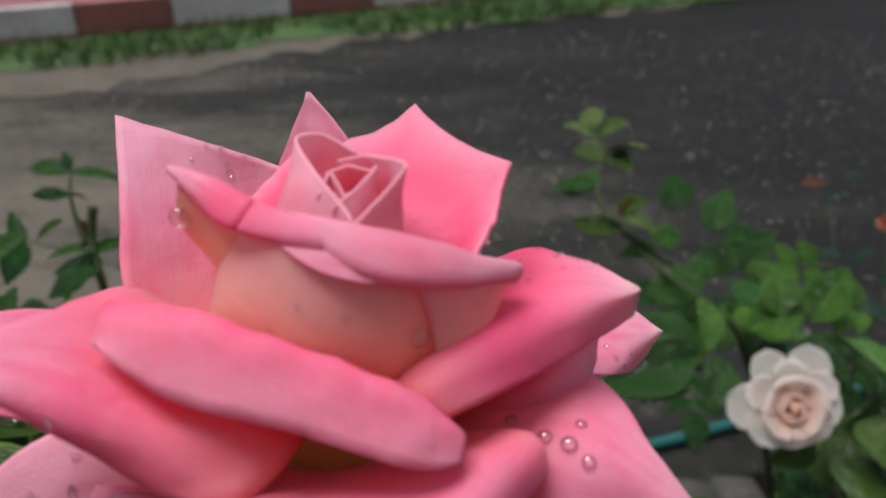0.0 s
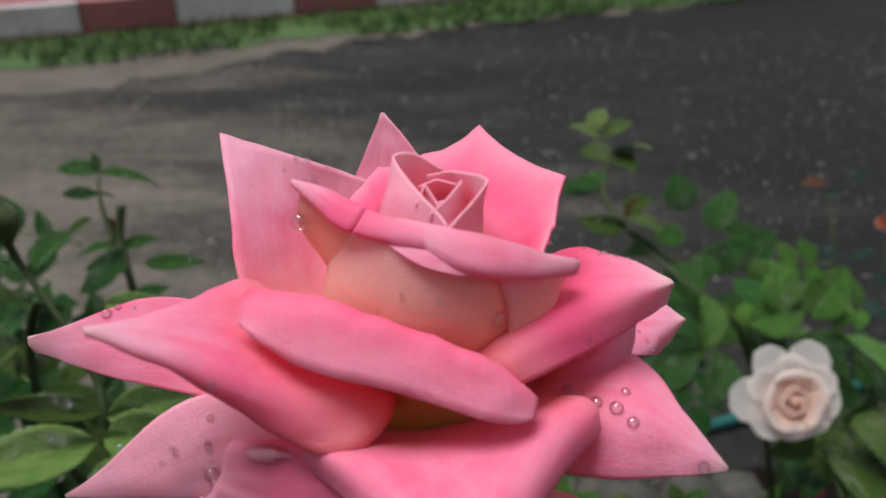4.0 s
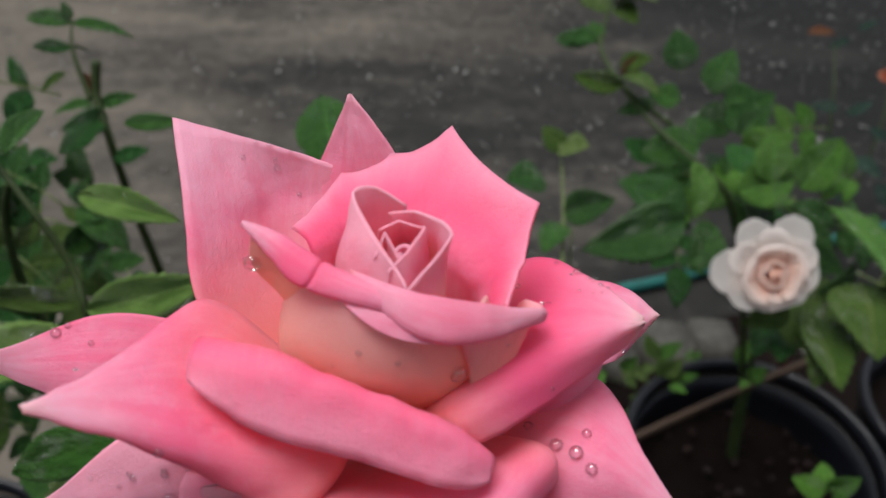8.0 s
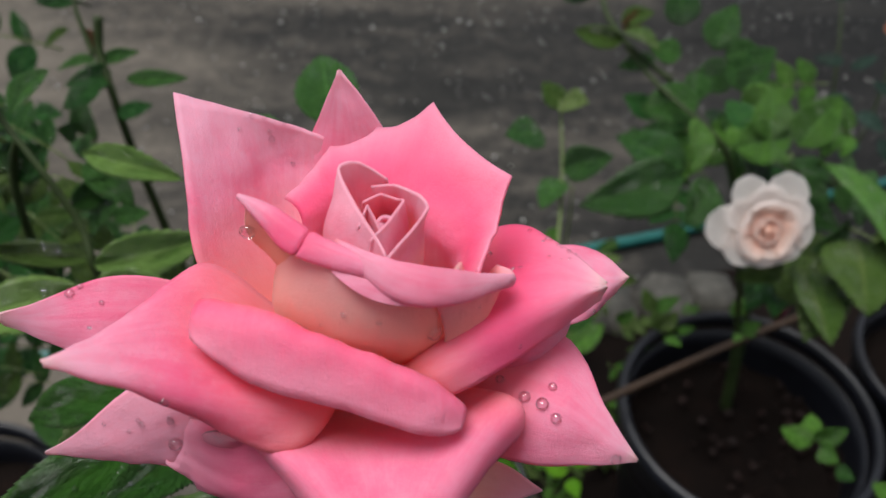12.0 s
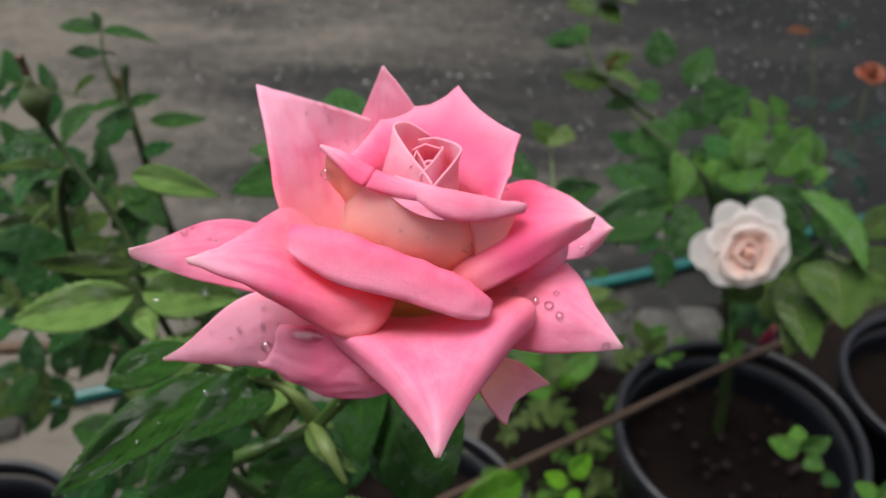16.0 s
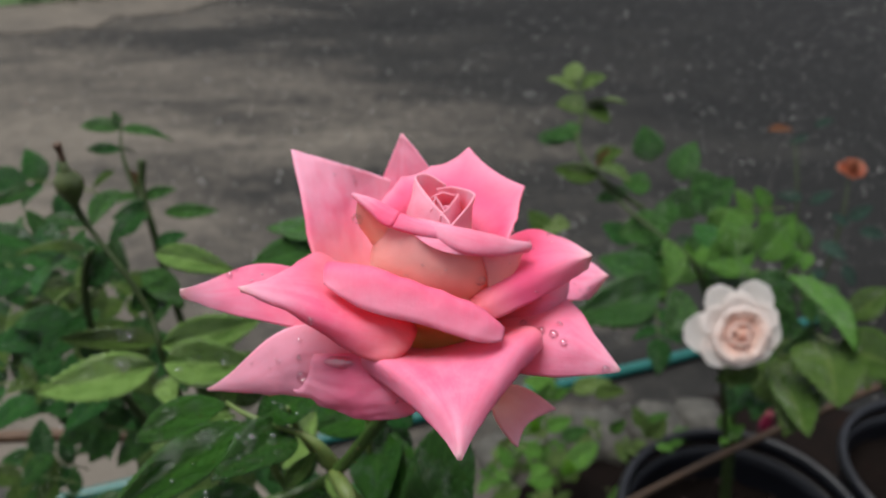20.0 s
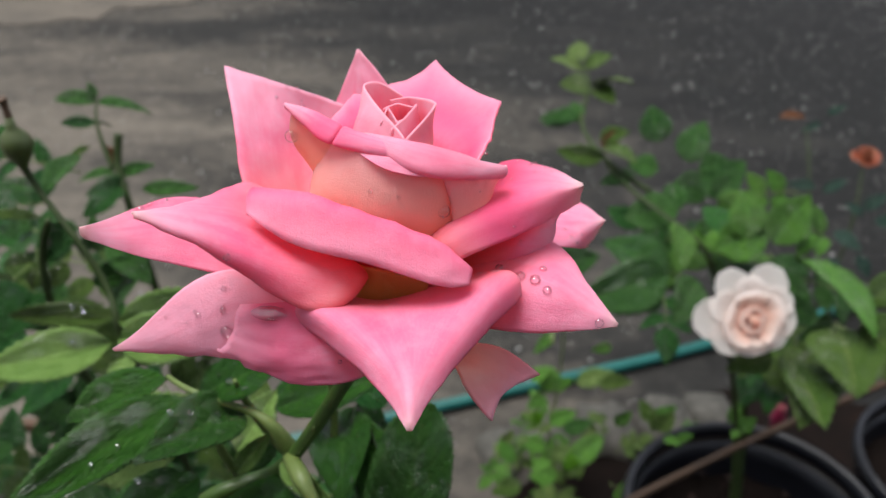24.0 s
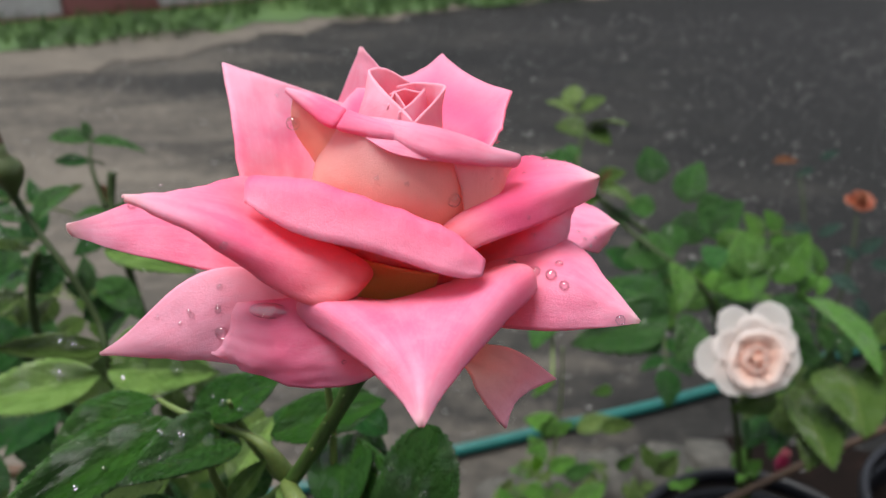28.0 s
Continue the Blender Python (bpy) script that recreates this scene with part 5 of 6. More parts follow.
put_leaf(pruned_bush, LEAF_OLIVE, (-0.253, 0.498, 0.684), (-0.269, 0.487, 0.676), .4)
put_leaf(pruned_bush, LEAF_RED, (-0.241, 0.493, 0.687), (-0.231, 0.488, 0.673), .4)
put_leaf(pruned_bush, LEAF_DARK, (-0.213, 0.445, 0.652), (-0.192, 0.455, 0.656), .5)
put_leaf(pruned_bush, LEAF_DARK, (-0.222, 0.454, 0.671), (-0.244, 0.438, 0.662), .5)
put_leaf(pruned_bush, LEAF_MID, (-0.048, 0.291, 0.768), (-0.057, 0.325, 0.784), .72, (0.1, -0.8, 0.5))
put_leaf(pruned_bush, LEAF_MID, (-0.065, 0.251, 0.782), (-0.096, 0.243, 0.779), .55)
put_leaf(pruned_bush, LEAF_MID, (-0.063, 0.254, 0.786), (-0.092, 0.271, 0.783), .6)
fill(pruned_bush, [LEAF_DARK, LEAF_MID], (-0.42, 0.46, 0.42), (-0.22, 0.58, 0.64), 10, (0.03, 0.042), 19)

# ---- the bush with the white rose ----
white_bush = thing("white_rose_bush", "rose bush with bright green leaves bearing a white rose", "rose bush")
tube("cane", [(0.276, 0.524, 0.497), (0.300, 0.560, 0.43), (0.335, 0.585, 0.30), (0.345, 0.56, 0.16)], (0.0022, 0.0026, 0.003, 0.004), DARK_STEM, white_bush, steps=40)
tube("cane", [(0.177, 0.722, 0.548), (0.203, 0.663, 0.542), (0.241, 0.618, 0.530), (0.275, 0.60, 0.48), (0.33, 0.60, 0.30), (0.34, 0.56, 0.16)], (0.0018, 0.0022, 0.0026, 0.003, 0.0036), DARK_STEM, white_bush, steps=40)
put_leaf(white_bush, LEAF_MID, (0.231, 0.73, 0.568), (0.224, 0.749, 0.601), 0.90)
put_leaf(white_bush, LEAF_MID, (0.254, 0.696, 0.564), (0.267, 0.713, 0.602), 0.90)
put_leaf(white_bush, LEAF_MID, (0.227, 0.7, 0.554), (0.198, 0.708, 0.555), 0.84)
put_leaf(white_bush, LEAF_MID, (0.268, 0.686, 0.556), (0.303, 0.664, 0.541), 0.73)
put_leaf(white_bush, LEAF_MID, (0.244, 0.688, 0.544), (0.24, 0.663, 0.526), 0.90)
put_leaf(white_bush, LEAF_MID, (0.238, 0.649, 0.537), (0.187, 0.656, 0.523), 0.73)
put_leaf(white_bush, LEAF_BRIGHT, (0.23, 0.608, 0.547), (0.219, 0.553, 0.533), 0.64)
put_leaf(white_bush, LEAF_BRIGHT, (0.281, 0.576, 0.55), (0.281, 0.601, 0.587), 0.90)
put_leaf(white_bush, LEAF_BRIGHT, (0.302, 0.568, 0.552), (0.329, 0.583, 0.594), 0.73)
put_leaf(white_bush, LEAF_BRIGHT, (0.254, 0.571, 0.543), (0.307, 0.586, 0.556), 0.73)
put_leaf(white_bush, LEAF_MID, (0.203, 0.537, 0.542), (0.119, 0.498, 0.538), 0.52)
put_leaf(white_bush, LEAF_MID, (0.214, 0.569, 0.521), (0.156, 0.598, 0.535), 0.61)
put_leaf(white_bush, LEAF_MID, (0.231, 0.544, 0.53), (0.209, 0.507, 0.512), 0.90)
put_leaf(white_bush, LEAF_BRIGHT, (0.32, 0.556, 0.548), (0.353, 0.456, 0.552), 0.50)
put_leaf(white_bush, LEAF_OLIVE, (0.335, 0.487, 0.525), (0.326, 0.417, 0.519), 0.90)
put_leaf(white_bush, LEAF_OLIVE, (0.347, 0.479, 0.525), (0.384, 0.429, 0.539), 0.73)
put_leaf(white_bush, LEAF_OLIVE, (0.33, 0.522, 0.494), (0.315, 0.503, 0.478), 0.77)
put_leaf(white_bush, LEAF_OLIVE, (0.325, 0.502, 0.485), (0.295, 0.419, 0.485), 0.64)
put_leaf(white_bush, LEAF_OLIVE, (0.283, 0.522, 0.466), (0.271, 0.494, 0.459), 0.71)
put_leaf(white_bush, LEAF_OLIVE, (0.314, 0.529, 0.46), (0.297, 0.491, 0.454), 0.71)
put_leaf(white_bush, LEAF_MID, (0.276, 0.663, 0.542), (0.301, 0.668, 0.568), 0.73)
put_leaf(white_bush, LEAF_DARK, (0.273, 0.601, 0.542), (0.256, 0.631, 0.554), 0.73)
put_leaf(white_bush, LEAF_OLIVE, (0.369, 0.513, 0.529), (0.408, 0.522, 0.553), 0.61)
put_leaf(white_bush, LEAF_OLIVE, (0.174, 0.716, 0.558), (0.126, 0.728, 0.559), 0.44)
put_leaf(white_bush, LEAF_RED, (0.174, 0.719, 0.563), (0.187, 0.728, 0.585), 0.61)
put_leaf(white_bush, LEAF_MID, (0.146, 0.783, 0.564), (0.115, 0.812, 0.558), 0.50)
put_leaf(white_bush, LEAF_MID, (0.209, 0.718, 0.536), (0.174, 0.722, 0.525), 0.50)
put_leaf(white_bush, LEAF_DARK, (0.21, 0.671, 0.501), (0.179, 0.689, 0.515), 0.61)

fill(white_bush, [LEAF_MID, LEAF_MID, LEAF_BRIGHT, LEAF_DARK], (0.20, 0.60, 0.42), (0.40, 0.72, 0.53), 9, (0.03, 0.045), 23)
fill(white_bush, [LEAF_OLIVE, LEAF_MID, LEAF_BRIGHT], (0.36, 0.52, 0.36), (0.56, 0.62, 0.46), 7, (0.03, 0.045), 24)
put_leaf(white_bush, LEAF_OLIVE, (0.3, 0.479, 0.492), (0.304, 0.405, 0.494), 0.52)
put_leaf(white_bush, LEAF_OLIVE, (0.285, 0.478, 0.498), (0.242, 0.461, 0.501), 0.48)
put_leaf(white_bush, LEAF_OLIVE, (0.323, 0.493, 0.49), (0.297, 0.444, 0.483), 0.52)
put_leaf(white_bush, LEAF_OLIVE, (0.292, 0.497, 0.475), (0.304, 0.451, 0.48), 0.62)
put_leaf(white_bush, LEAF_MID, (0.334, 0.497, 0.469), (0.352, 0.465, 0.478), 0.52)
put_leaf(white_bush, LEAF_DARK, (0.298, 0.542, 0.433), (0.279, 0.491, 0.428), 0.62)
put_leaf(white_bush, LEAF_DARK, (0.322, 0.532, 0.436), (0.298, 0.483, 0.43), 0.62)
put_leaf(white_bush, LEAF_MID, (0.3, 0.717, 0.525), (0.324, 0.723, 0.551), 0.84)
put_leaf(white_bush, LEAF_MID, (0.287, 0.712, 0.528), (0.241, 0.698, 0.526), 0.73)
put_leaf(white_bush, LEAF_BRIGHT, (0.281, 0.65, 0.526), (0.308, 0.63, 0.559), 0.90)
put_leaf(white_bush, LEAF_MID, (0.295, 0.664, 0.498), (0.265, 0.661, 0.512), 0.71)
put_leaf(white_bush, LEAF_BRIGHT, (0.283, 0.61, 0.506), (0.31, 0.568, 0.531), 0.73)
put_leaf(white_bush, LEAF_MID, (0.285, 0.629, 0.498), (0.289, 0.58, 0.501), 0.71)
put_leaf(white_bush, LEAF_MID, (0.28, 0.731, 0.535), (0.314, 0.724, 0.546), 0.84)
put_leaf(white_bush, LEAF_BRIGHT, (0.276, 0.646, 0.516), (0.29, 0.605, 0.51), 0.84)
put_leaf(white_bush, LEAF_MID, (0.31, 0.585, 0.525), (0.332, 0.547, 0.533), 0.61)
put_leaf(white_bush, LEAF_DARK, (0.278, 0.645, 0.48), (0.281, 0.61, 0.469), 0.71)
put_leaf(white_bush, LEAF_BRIGHT, (0.284, 0.698, 0.524), (0.304, 0.69, 0.548), 0.90)
put_leaf(white_bush, LEAF_MID, (0.202, 0.673, 0.482), (0.182, 0.654, 0.48), 0.71)
put_leaf(white_bush, LEAF_DARK, (0.242, 0.706, 0.475), (0.261, 0.692, 0.464), 0.71)
put_leaf(white_bush, LEAF_MID, (0.342, 0.504, 0.515), (0.301, 0.469, 0.526), 0.61)
put_leaf(white_bush, LEAF_DARK, (0.303, 0.615, 0.49), (0.317, 0.579, 0.484), 0.62)
put_leaf(white_bush, LEAF_DARK, (0.271, 0.705, 0.489), (0.285, 0.671, 0.483), 0.77)
put_leaf(white_bush, LEAF_PALE, (0.173, 0.869, 0.589), (0.134, 0.881, 0.6), 0.61)
put_leaf(white_bush, LEAF_PALE, (0.167, 0.873, 0.596), (0.169, 0.905, 0.611), 0.73)
put_leaf(white_bush, LEAF_PALE, (0.173, 0.87, 0.592), (0.202, 0.871, 0.609), 0.61)
put_leaf(white_bush, LEAF_PALE, (0.177, 0.832, 0.584), (0.14, 0.819, 0.596), 0.61)
put_leaf(white_bush, LEAF_PALE, (0.177, 0.834, 0.586), (0.214, 0.808, 0.607), 0.56)
put_leaf(white_bush, LEAF_OLIVE, (0.179, 0.832, 0.584), (0.197, 0.8, 0.582), 0.61)
put_leaf(white_bush, LEAF_MID, (0.157, 0.785, 0.571), (0.123, 0.79, 0.569), 0.61)
put_leaf(white_bush, LEAF_MID, (0.157, 0.782, 0.566), (0.15, 0.804, 0.58), 0.73)
put_leaf(white_bush, LEAF_OLIVE, (0.169, 0.726, 0.573), (0.198, 0.725, 0.585), 0.61)
put_leaf(white_bush, LEAF_OLIVE, (0.172, 0.714, 0.573), (0.199, 0.68, 0.575), 0.61)
put_leaf(white_bush, LEAF_OLIVE, (0.102, 0.585, 0.571), (0.084, 0.599, 0.586), 0.73)
put_leaf(white_bush, LEAF_PALE, (0.099, 0.587, 0.572), (0.117, 0.567, 0.591), 0.73)
put_leaf(white_bush, LEAF_MID, (0.086, 0.557, 0.562), (0.054, 0.543, 0.576), 0.84)
put_leaf(white_bush, LEAF_MID, (0.101, 0.538, 0.542), (0.135, 0.523, 0.571), 0.61)
put_leaf(white_bush, LEAF_MID, (0.101, 0.533, 0.537), (0.082, 0.504, 0.533), 0.73)
tube("twig", [(0.099, 0.589, 0.576), (0.101, 0.536, 0.540), (0.097, 0.482, 0.509)], (0.0008, 0.0012, 0.0016), SEPAL, white_bush)
tube("twig", [(0.164, 0.887, 0.601), (0.173, 0.833, 0.584), (0.158, 0.772, 0.568), (0.182, 0.711, 0.552), (0.218, 0.680, 0.538)], (0.0012, 0.0022, 0.0026, 0.003), DARK_STEM, white_bush)
white_rose = thing("white_rose", "cream white rose with a peach pink centre", "rose", (0.257, 0.477, 0.538))


def ring_petal(flower, yaw, reach, wide, rise, mat, seed, unit=0.001, blush=0.25, pale=0.0):
    """A round outer petal that opens from the middle of a small rose; its flower faces the way of the flower's own z."""
    c, s = math.cos(radians(yaw)), math.sin(radians(yaw))
    out = []
    for side in (-1, -0.5, 0, 0.5, 1):
        line = []
        for r, w, z in ((0.08, 0.25, -0.15), (0.45, 0.72, 0.12), (0.82, 1.0, 0.9), (1.0, 0.92, 0.7)):
            fall = 1 - 0.06 * side**2 - 0.13 * side**4
            x, y = r * reach * fall, side * w * wide
            line.append((c * x - s * y, s * x + c * y, rise * z + 2.0 * (side * side) * r))
        out.append(line)
    return petal(flower, out, mat, blush=blush, soft=0.3, wave=0.6, unit=unit, nu=18, nv=18, seed=seed, pale=pale)


for k, (yaw, reach, wide, rise) in enumerate(((0, 43, 19, 2), (60, 60, 20, 0), (30, 46, 16, 3), (112, 57, 18, 1), (86, 44, 16, 4), (172, 58, 21, -2), (208, 46, 19, 2), (146, 44, 17, 3), (242, 36, 19, 4), (280, 34, 18, 5), (322, 38, 17, 3))):
    ring_petal(white_rose, yaw, reach, wide, rise, CREAM_PETAL, 40 + k, blush=0.22)
for k in range(6):
    ring_petal(white_rose, 24 + 60 * k + 7 * (k % 2), 32 - 3 * (k % 3), 17, 9 + 3 * (k % 2), CREAM_PETAL, 50 + k, blush=0.55)
for k in range(5):
    heart_petal(white_rose, (0, -2, 0), 14 - 2.7 * k, 100 * k, 200, 6.5 + 1.7 * k, 1.6 - 0.5 * k, 0.6, CREAM_PETAL, 0.001, 0.6 + 0.1 * k, 60 + k, low=1.0)
white_rose.scale = (0.81, 0.81, 0.81)
white_rose.rotation_euler = (radians(52), radians(-8), 0)

# ---- the grey-green bush with the coral flower ----
grey_bush = thing("coral_rose_bush", "thin grey-green rose bush with one coral flower", "rose bush")
tube("cane", [(0.757, 1.248, 0.250), (0.740, 1.20, 0.210), (0.72, 1.16, 0.12), (0.70, 1.15, 0.0)], (0.0014, 0.0018, 0.0024, 0.003), DARK_STEM, grey_bush)
tube("cane", [(0.689, 1.349, 0.275), (0.669, 1.26, 0.243), (0.667, 1.20, 0.16), (0.69, 1.16, 0.0)], (0.0012, 0.0018, 0.0024, 0.003), DARK_STEM, grey_bush)
put_leaf(grey_bush, LEAF_GREY, (0.645, 1.173, 0.256), (0.603, 1.192, 0.251), .4)
put_leaf(grey_bush, LEAF_GREY, (0.653, 1.165, 0.250), (0.689, 1.161, 0.276), .4)
put_leaf(grey_bush, LEAF_GREY, (0.641, 1.092, 0.228), (0.609, 1.115, 0.236), .5)
put_leaf(grey_bush, LEAF_GREY, (0.649, 1.084, 0.222), (0.688, 1.052, 0.210), .5)
put_leaf(grey_bush, LEAF_GREY, (0.710, 1.127, 0.240), (0.743, 1.125, 0.270), .5)
put_leaf(grey_bush, LEAF_GREY, (0.710, 1.121, 0.232), (0.686, 1.142, 0.242), .5)
put_leaf(grey_bush, LEAF_GREY, (0.725, 1.110, 0.229), (0.761, 1.088, 0.232), .5)
put_leaf(grey_bush, LEAF_GREY, (0.719, 1.349, 0.305), (0.748, 1.344, 0.326), .4)
put_leaf(grey_bush, LEAF_GREY, (0.711, 1.346, 0.289), (0.680, 1.350, 0.269), .4)
put_leaf(grey_bush, LEAF_GREY, (0.635, 1.017, 0.212), (0.605, 1.018, 0.189), .5)
put_leaf(grey_bush, LEAF_GREY, (0.658, 1.014, 0.226), (0.672, 0.987, 0.202), .5)
put_leaf(grey_bush, LEAF_RED, (0.595, 1.267, 0.338), (0.633, 1.254, 0.347), 0.4)

coral = thing("coral_rose", "small ragged coral orange rose", "rose", (0.765, 1.259, 0.262))
for k, (yaw, reach, wide, rise) in enumerate(((20, 36, 17, 8), (95, 30, 17, 12), (170, 38, 16, 6), (240, 30, 18, 10), (310, 30, 16, 12))):
    ring_petal(coral, yaw, reach, wide, rise, CORAL_PETAL, 70 + k)
for k in range(3):
    heart_petal(coral, (0, 0, 0), 14 - 3 * k, 120 * k, 200, 20, 2.0, 1.0, CORAL_PETAL, 0.001, 0.3, 80 + k, low=1.0)
coral.rotation_euler = (radians(25), 0, 0)
coral.scale = (0.74, 0.74, 0.74)

# ---- pots, hose, slab, stick, weeds ----


def flower_pot(place, radius, height, soil, label, group):
    """A thin black plastic pot with a rolled rim and soil inside."""
    pot = thing("flower_pot", label, "flower pot", place, group)
    r, h = radius, height
    ring_solid("body", [(r * 0.68, 0.0), (r * 0.72, 0.004), (r * 0.90, h * 0.80), (r * 0.93, h * 0.86), (r * 0.93, h * 0.90), (r * 0.905, h * 0.90), (r * 0.885, h * 0.80), (r * 0.70, 0.008), (0.001, 0.008)], PLASTIC, pot)
    rim = []
    for k in range(13):
        a = 2 * math.pi * k / 12
        rim.append((r * 0.955 + r * 0.045 * math.cos(a), h * 0.95 + h * 0.05 * math.sin(a)))
    ring_solid("rim", rim, PLASTIC, pot, label="thick rolled rim", capped=False)
    rings, verts, faces = 14, [], []
    for i in range(rings + 1):
        for k in range(48):
            a = 2 * math.pi * k / 48
            d = r * 0.885 * i / rings
            x, y = d * math.cos(a), d * math.sin(a)
            verts.append((x, y, soil + 0.012 * noise.noise(Vector((x * 28, y * 28, r))) + 0.006 * noise.noise(Vector((x * 90, y * 90, 1)))))
    faces = [(i * 48 + k, i * 48 + (k + 1) % 48, (i + 1) * 48 + (k + 1) % 48, (i + 1) * 48 + k) for i in range(rings) for k in range(48)]
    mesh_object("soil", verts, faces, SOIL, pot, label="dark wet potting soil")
    return pot


flower_pot((0.340, 0.515, 0.0), 0.140, 0.24, 0.165, "round black plastic pot with dark soil and weeds", "black pots")
flower_pot((-0.026, 0.400, 0.0), 0.128, 0.24, 0.18, "black plastic pot under the rose bush", "black pots")
flower_pot((-0.45, 0.35, 0.0), 0.125, 0.24, 0.18, "black plastic pot beside the budding bush", "black pots")
flower_pot((0.62, 0.60, 0.0), 0.125, 0.22, 0.16, "black plastic pot among weeds", "black pots")
flower_pot((0.14, 0.28, 0.0), 0.11, 0.20, 0.15, "small black plastic pot beside the rose pot", "black pots")
litter_rnd = random.Random(14)
verts, faces = [], []
for i in range(60):
    a, d = litter_rnd.uniform(0, 6.3), 0.115 * litter_rnd.random() ** 0.5
    x, y, r = 0.340 + d * math.cos(a), 0.515 + d * math.sin(a), litter_rnd.uniform(0.002, 0.007)
    k, turn = len(verts), litter_rnd.uniform(0, 6.3)
    for j in range(5):
        w = turn + 2 * math.pi * j / 5
        verts.append((x + r * litter_rnd.uniform(0.6, 1.1) * math.cos(w), y + 0.7 * r * math.sin(w), 0.176 + litter_rnd.uniform(0, 0.004)))
    verts += [(x, y, 0.183), (x, y, 0.168)]
    for j in range(5):
        faces += [(k + j, k + (j + 1) % 5, k + 5), (k + (j + 1) % 5, k + j, k + 6)]
tagged(mesh_object("leaf_litter", verts, faces, LITTER, smooth=False), "reddish brown scraps of bark and leaf on the pot soil", "litter", kind="stuff")
stick = tube("bamboo_stick", [(0.0, 0.415, 0.253), (0.115, 0.470, 0.262), (0.24, 0.53, 0.275), (0.371, 0.586, 0.295), (0.60, 0.67, 0.33)], (0.0040, 0.0044, 0.0040, 0.0044), STICK, None, 12, 30, lumps=0.15)
tagged(stick, "thin brown stick lying across the pot", "stick")
hose = tube("garden_hose", [(-1.6, 0.42, 0.012), (-0.95, 0.60, 0.012), (-0.5, 0.738, 0.012), (-0.1, 0.865, 0.012), (0.22, 0.965, 0.012), (0.43, 1.032, 0.012), (0.84, 1.178, 0.012), (1.5, 1.36, 0.012), (2.3, 1.5, 0.012)], (0.0095, 0.0095), HOSE, None, 14, 120)
tagged(hose, "teal green rubber garden hose on the asphalt", "garden hose")
slab = thing("concrete_edging", "broken weathered concrete edging between pots and asphalt", "edging", kind="structure")
slab_rnd = random.Random(21)
for x0, y0, long, wide, turn in ((0.165, 0.835, 0.085, 0.05, 6), (0.265, 0.850, 0.075, 0.055, 2), (0.355, 0.868, 0.07, 0.045, 14), (0.43, 0.885, 0.06, 0.04, 9), (0.10, 0.80, 0.05, 0.04, 20), (-0.66, 0.69, 0.12, 0.05, 8)):
    bm = bmesh.new()
    rim = []
    for k in range(11):
        a = 2 * math.pi * k / 11
        q = slab_rnd.uniform(0.75, 1.05) * min(1 / max(0.001, abs(math.cos(a))), 1 / max(0.001, abs(math.sin(a))), 1.2)
        rim.append((long * 0.62 * q * math.cos(a), wide * q * math.sin(a)))
    low = [bm.verts.new((x, y, 0)) for x, y in rim]
    top = [bm.verts.new((x * 0.97, y * 0.95, 0.028 + slab_rnd.uniform(-0.004, 0.004))) for x, y in rim]
    bm.faces.new(top)
    for k in range(11):
        bm.faces.new((low[k], low[(k + 1) % 11], top[(k + 1) % 11], top[k]))
    ob = part("concrete_piece", bm, CONCRETE, slab)
    ob.matrix_basis = pose(x0, y0, 0, 0, 0, turn)
weeds = thing("weeds", "small bright green weeds among the pots", "weeds")
tube("weed_stem", [(0.168, 0.80, 0.30), (0.171, 0.79, 0.2), (0.165, 0.78, 0.1), (0.16, 0.77, 0.02)], (0.001, 0.0014, 0.0018, 0.002), SEPAL, weeds)
put_leaf(weeds, LEAF_BRIGHT, (0.164, 0.740, 0.217), (0.120, 0.755, 0.224), .6)
put_leaf(weeds, LEAF_PALE, (0.182, 0.738, 0.219), (0.233, 0.740, 0.236), .5)
put_leaf(weeds, LEAF_BRIGHT, (0.140, 0.693, 0.208), (0.123, 0.718, 0.229), .6)
put_leaf(weeds, LEAF_BRIGHT, (0.141, 0.671, 0.215), (0.173, 0.678, 0.229), .6)
put_leaf(weeds, LEAF_BRIGHT, (0.130, 0.618, 0.233), (0.100, 0.626, 0.235), .7)
put_leaf(weeds, LEAF_PALE, (0.133, 0.608, 0.225), (0.160, 0.615, 0.236), .7)
put_leaf(weeds, LEAF_BRIGHT, (0.134, 0.561, 0.251), (0.103, 0.563, 0.247), .7)
put_leaf(weeds, LEAF_BRIGHT, (0.147, 0.569, 0.260), (0.190, 0.600, 0.272), .5)
put_leaf(weeds, LEAF_OLIVE, (0.248, 0.622, 0.268), (0.236, 0.643, 0.284), .6)
put_leaf(weeds, LEAF_BRIGHT, (0.248, 0.622, 0.268), (0.274, 0.631, 0.287), .6)
put_leaf(weeds, LEAF_BRIGHT, (0.327, 0.605, 0.285), (0.346, 0.617, 0.306), .6)
put_leaf(weeds, LEAF_BRIGHT, (0.258, 0.571, 0.295), (0.276, 0.572, 0.303), .5)
put_leaf(weeds, LEAF_BRIGHT, (0.087, 0.574, 0.254), (0.072, 0.594, 0.270), .6)
put_leaf(weeds, LEAF_MID, (0.363, 0.603, 0.301), (0.375, 0.616, 0.320), .5)
fill(weeds, [LEAF_BRIGHT, LEAF_PALE, LEAF_OLIVE], (0.08, 0.56, 0.02), (0.36, 0.80, 0.13), 48, (0.015, 0.027), 31)
fill(weeds, [LEAF_BRIGHT, LEAF_PALE], (0.06, 0.40, 0.1), (0.13, 0.48, 0.25), 5, (0.018, 0.028), 33)
put_leaf(weeds, LEAF_LIME, (0.061, 0.297, 0.475), (0.008, 0.265, 0.476), 0.6)
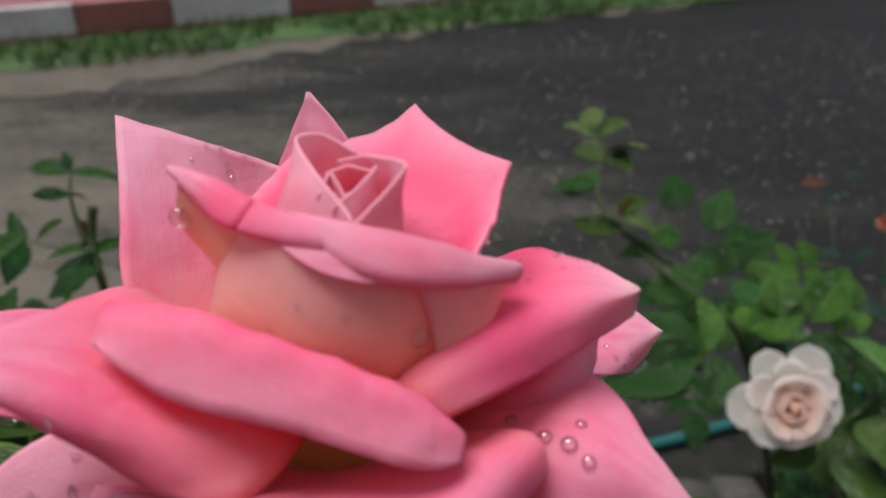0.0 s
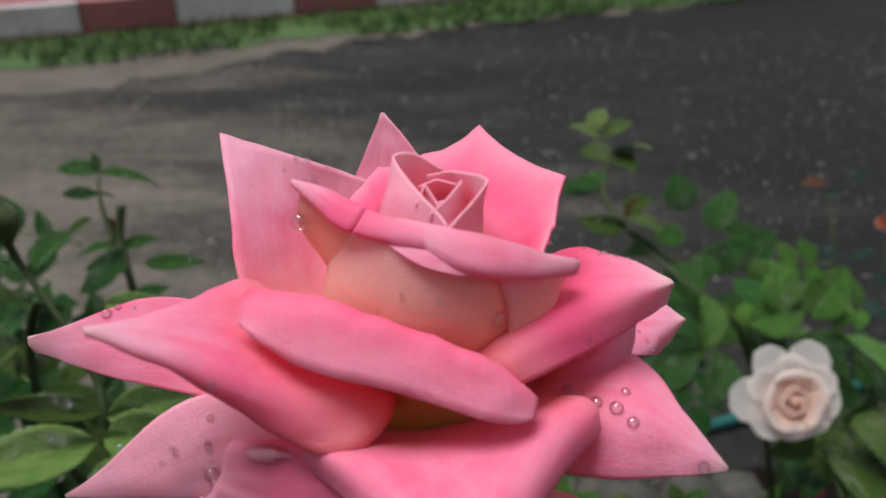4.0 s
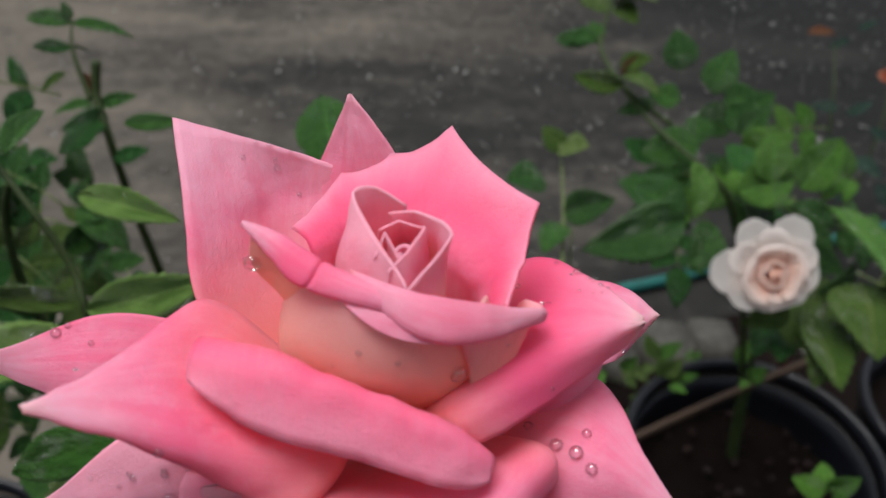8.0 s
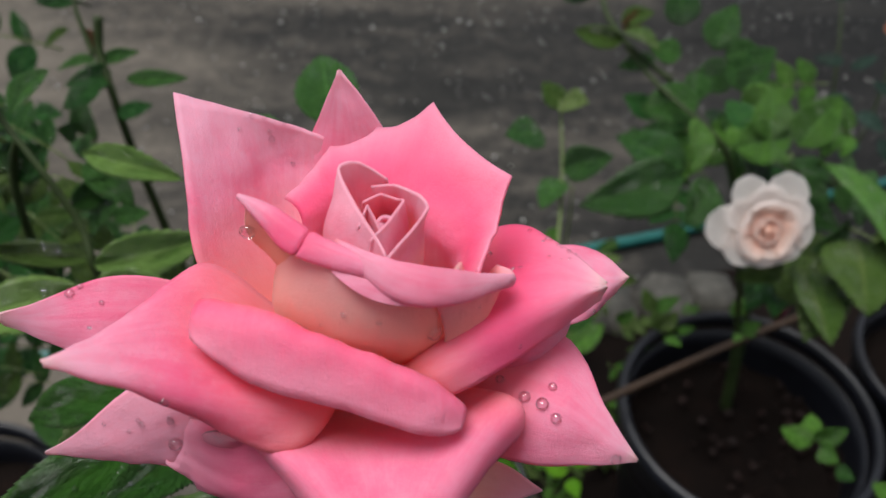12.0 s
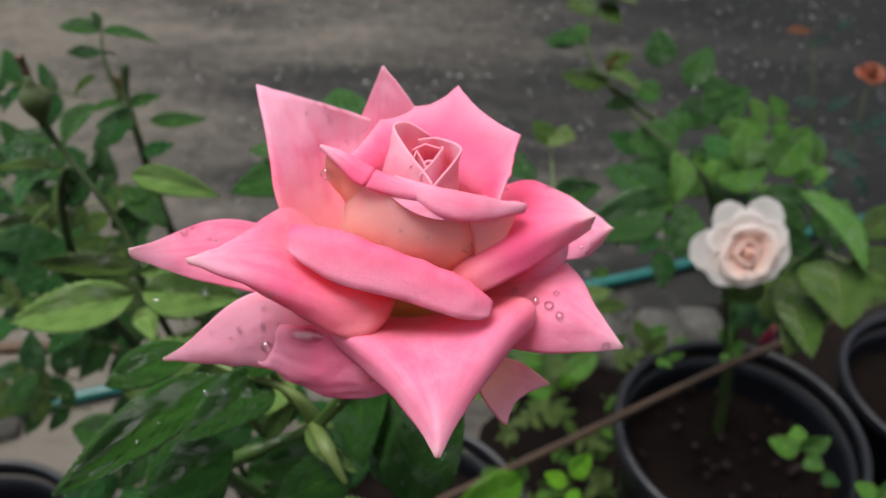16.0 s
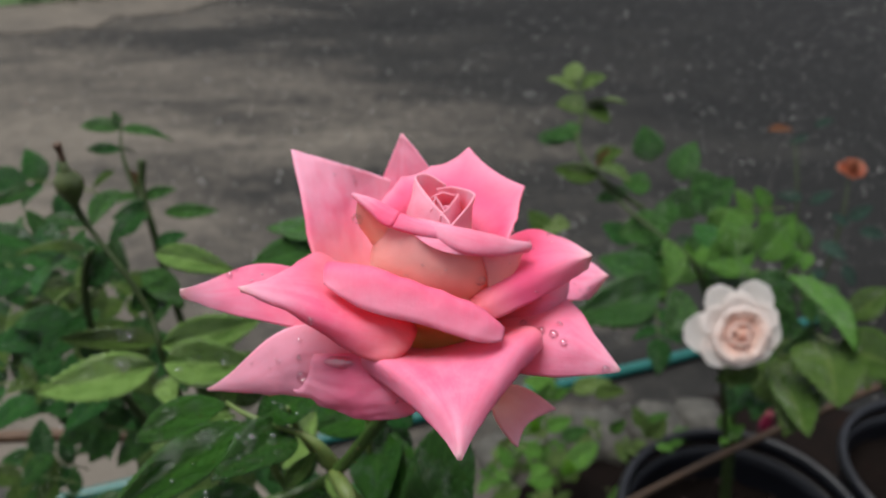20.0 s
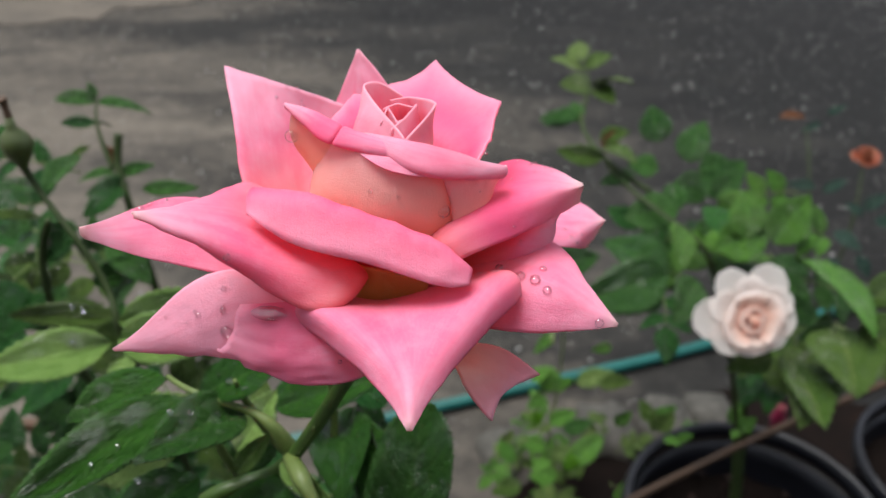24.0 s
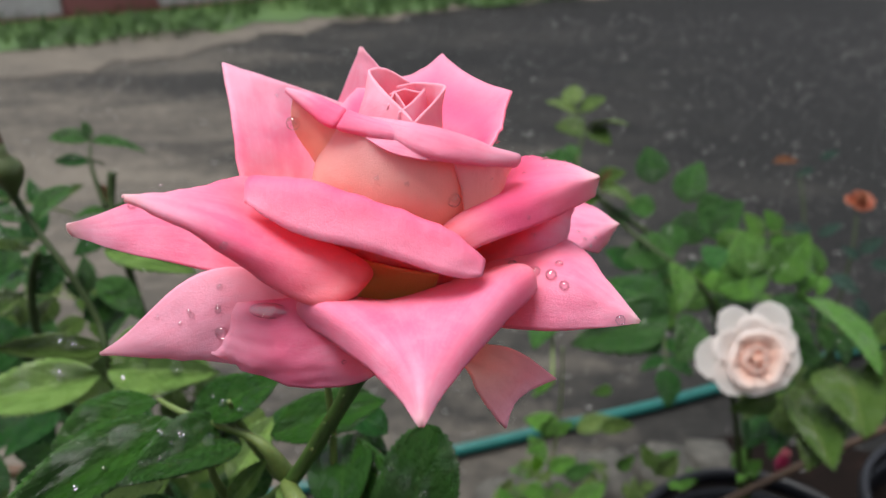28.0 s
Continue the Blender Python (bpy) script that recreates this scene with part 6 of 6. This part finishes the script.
put_leaf(weeds, LEAF_LIME, (0.101, 0.319, 0.448), (0.118, 0.331, 0.458), 0.8)
put_leaf(weeds, LEAF_LIME, (0.099, 0.314, 0.444), (0.082, 0.322, 0.446), 0.7)
put_leaf(weeds, LEAF_LIME, (0.101, 0.311, 0.442), (0.104, 0.295, 0.445), 0.7)
put_leaf(weeds, LEAF_BRIGHT, (0.302, 0.271, 0.496), (0.291, 0.284, 0.496), 0.7)
put_leaf(weeds, LEAF_BRIGHT, (0.302, 0.271, 0.496), (0.318, 0.280, 0.511), 0.7)
put_leaf(weeds, LEAF_BRIGHT, (0.304, 0.268, 0.494), (0.297, 0.253, 0.483), 0.7)
put_leaf(weeds, LEAF_BRIGHT, (0.296, 0.356, 0.428), (0.272, 0.364, 0.434), 0.7)
put_leaf(weeds, LEAF_BRIGHT, (0.297, 0.358, 0.429), (0.314, 0.353, 0.449), 0.7)
put_leaf(weeds, LEAF_BRIGHT, (0.297, 0.358, 0.429), (0.299, 0.380, 0.433), 0.7)
put_leaf(weeds, LEAF_BRIGHT, (0.300, 0.353, 0.428), (0.301, 0.332, 0.441), 0.7)
put_leaf(weeds, LEAF_MID, (0.305, 0.333, 0.431), (0.311, 0.319, 0.438), 0.7)
put_leaf(weeds, LEAF_BRIGHT, (0.1043, 0.5359, 0.3997), (0.1125, 0.5404, 0.4209), 0.6)
put_leaf(weeds, LEAF_BRIGHT, (0.1043, 0.5338, 0.3975), (0.0876, 0.5194, 0.3944), 0.6)
put_leaf(weeds, LEAF_BRIGHT, (0.1106, 0.5374, 0.4025), (0.1305, 0.5342, 0.4183), 0.5)
put_leaf(weeds, LEAF_LIME, (0.0992, 0.5148, 0.3776), (0.0937, 0.5179, 0.3938), 0.8)
put_leaf(weeds, LEAF_LIME, (0.1298, 0.4810, 0.3523), (0.1258, 0.4857, 0.3692), 0.9)
put_leaf(weeds, LEAF_OLIVE, (0.1562, 0.5342, 0.4100), (0.1837, 0.5257, 0.4244), 0.5)
put_leaf(weeds, LEAF_BRIGHT, (0.1699, 0.5067, 0.3861), (0.1828, 0.5061, 0.4038), 0.6)
put_leaf(weeds, LEAF_OLIVE, (0.2074, 0.4964, 0.3883), (0.2001, 0.5042, 0.4078), 0.7)
put_leaf(weeds, LEAF_OLIVE, (0.2074, 0.4964, 0.3883), (0.2197, 0.4995, 0.4105), 0.7)
put_leaf(weeds, LEAF_BRIGHT, (0.2128, 0.4911, 0.3853), (0.2238, 0.4777, 0.3911), 0.6)
put_leaf(weeds, LEAF_BRIGHT, (0.2762, 0.4820, 0.4036), (0.2866, 0.4802, 0.4219), 0.7)
put_leaf(weeds, LEAF_BRIGHT, (0.2762, 0.4820, 0.4036), (0.2673, 0.4727, 0.4050), 0.7)
put_leaf(weeds, LEAF_PALE, (0.0882, 0.5069, 0.3683), (0.0779, 0.4963, 0.3707), 0.7)
put_leaf(weeds, LEAF_BRIGHT, (0.0723, 0.4835, 0.3449), (0.0564, 0.4821, 0.3554), 0.7)
put_leaf(weeds, LEAF_BRIGHT, (0.0906, 0.4845, 0.3483), (0.1077, 0.4831, 0.3633), 0.7)
put_leaf(weeds, LEAF_OLIVE, (0.0813, 0.4762, 0.3398), (0.0530, 0.4645, 0.3400), 0.6)
put_leaf(weeds, LEAF_MID, (0.1219, 0.5083, 0.3756), (0.1474, 0.5048, 0.3923), 0.5)
put_leaf(weeds, LEAF_BRIGHT, (0.1690, 0.5570, 0.4392), (0.1490, 0.5503, 0.4409), 0.5)
put_leaf(weeds, LEAF_BRIGHT, (0.1143, 0.5722, 0.4423), (0.0944, 0.5544, 0.4330), 0.4)

magenta = thing("magenta_bud", "small dark magenta rose bud", "rose bud", (0.4276, 0.684, 0.190))
for k in range(4):
    heart_petal(magenta, (0, 0, 0), 7 - 1.2 * k, 90 * k, 220, 38, 0.5, 1.0, MAGENTA_PETAL, 0.001, 0.0, 90 + k, low=0.0, tight=0.6)
tube("stalk", [(0, 0, 0.001), (0.002, 0.004, -0.06), (0.0, 0.01, -0.12), (0.0, 0.012, -0.188)], (0.0014, 0.0014, 0.0016, 0.0018), DARK_STEM, magenta)
magenta.scale = (1.2, 1.2, 1.0)
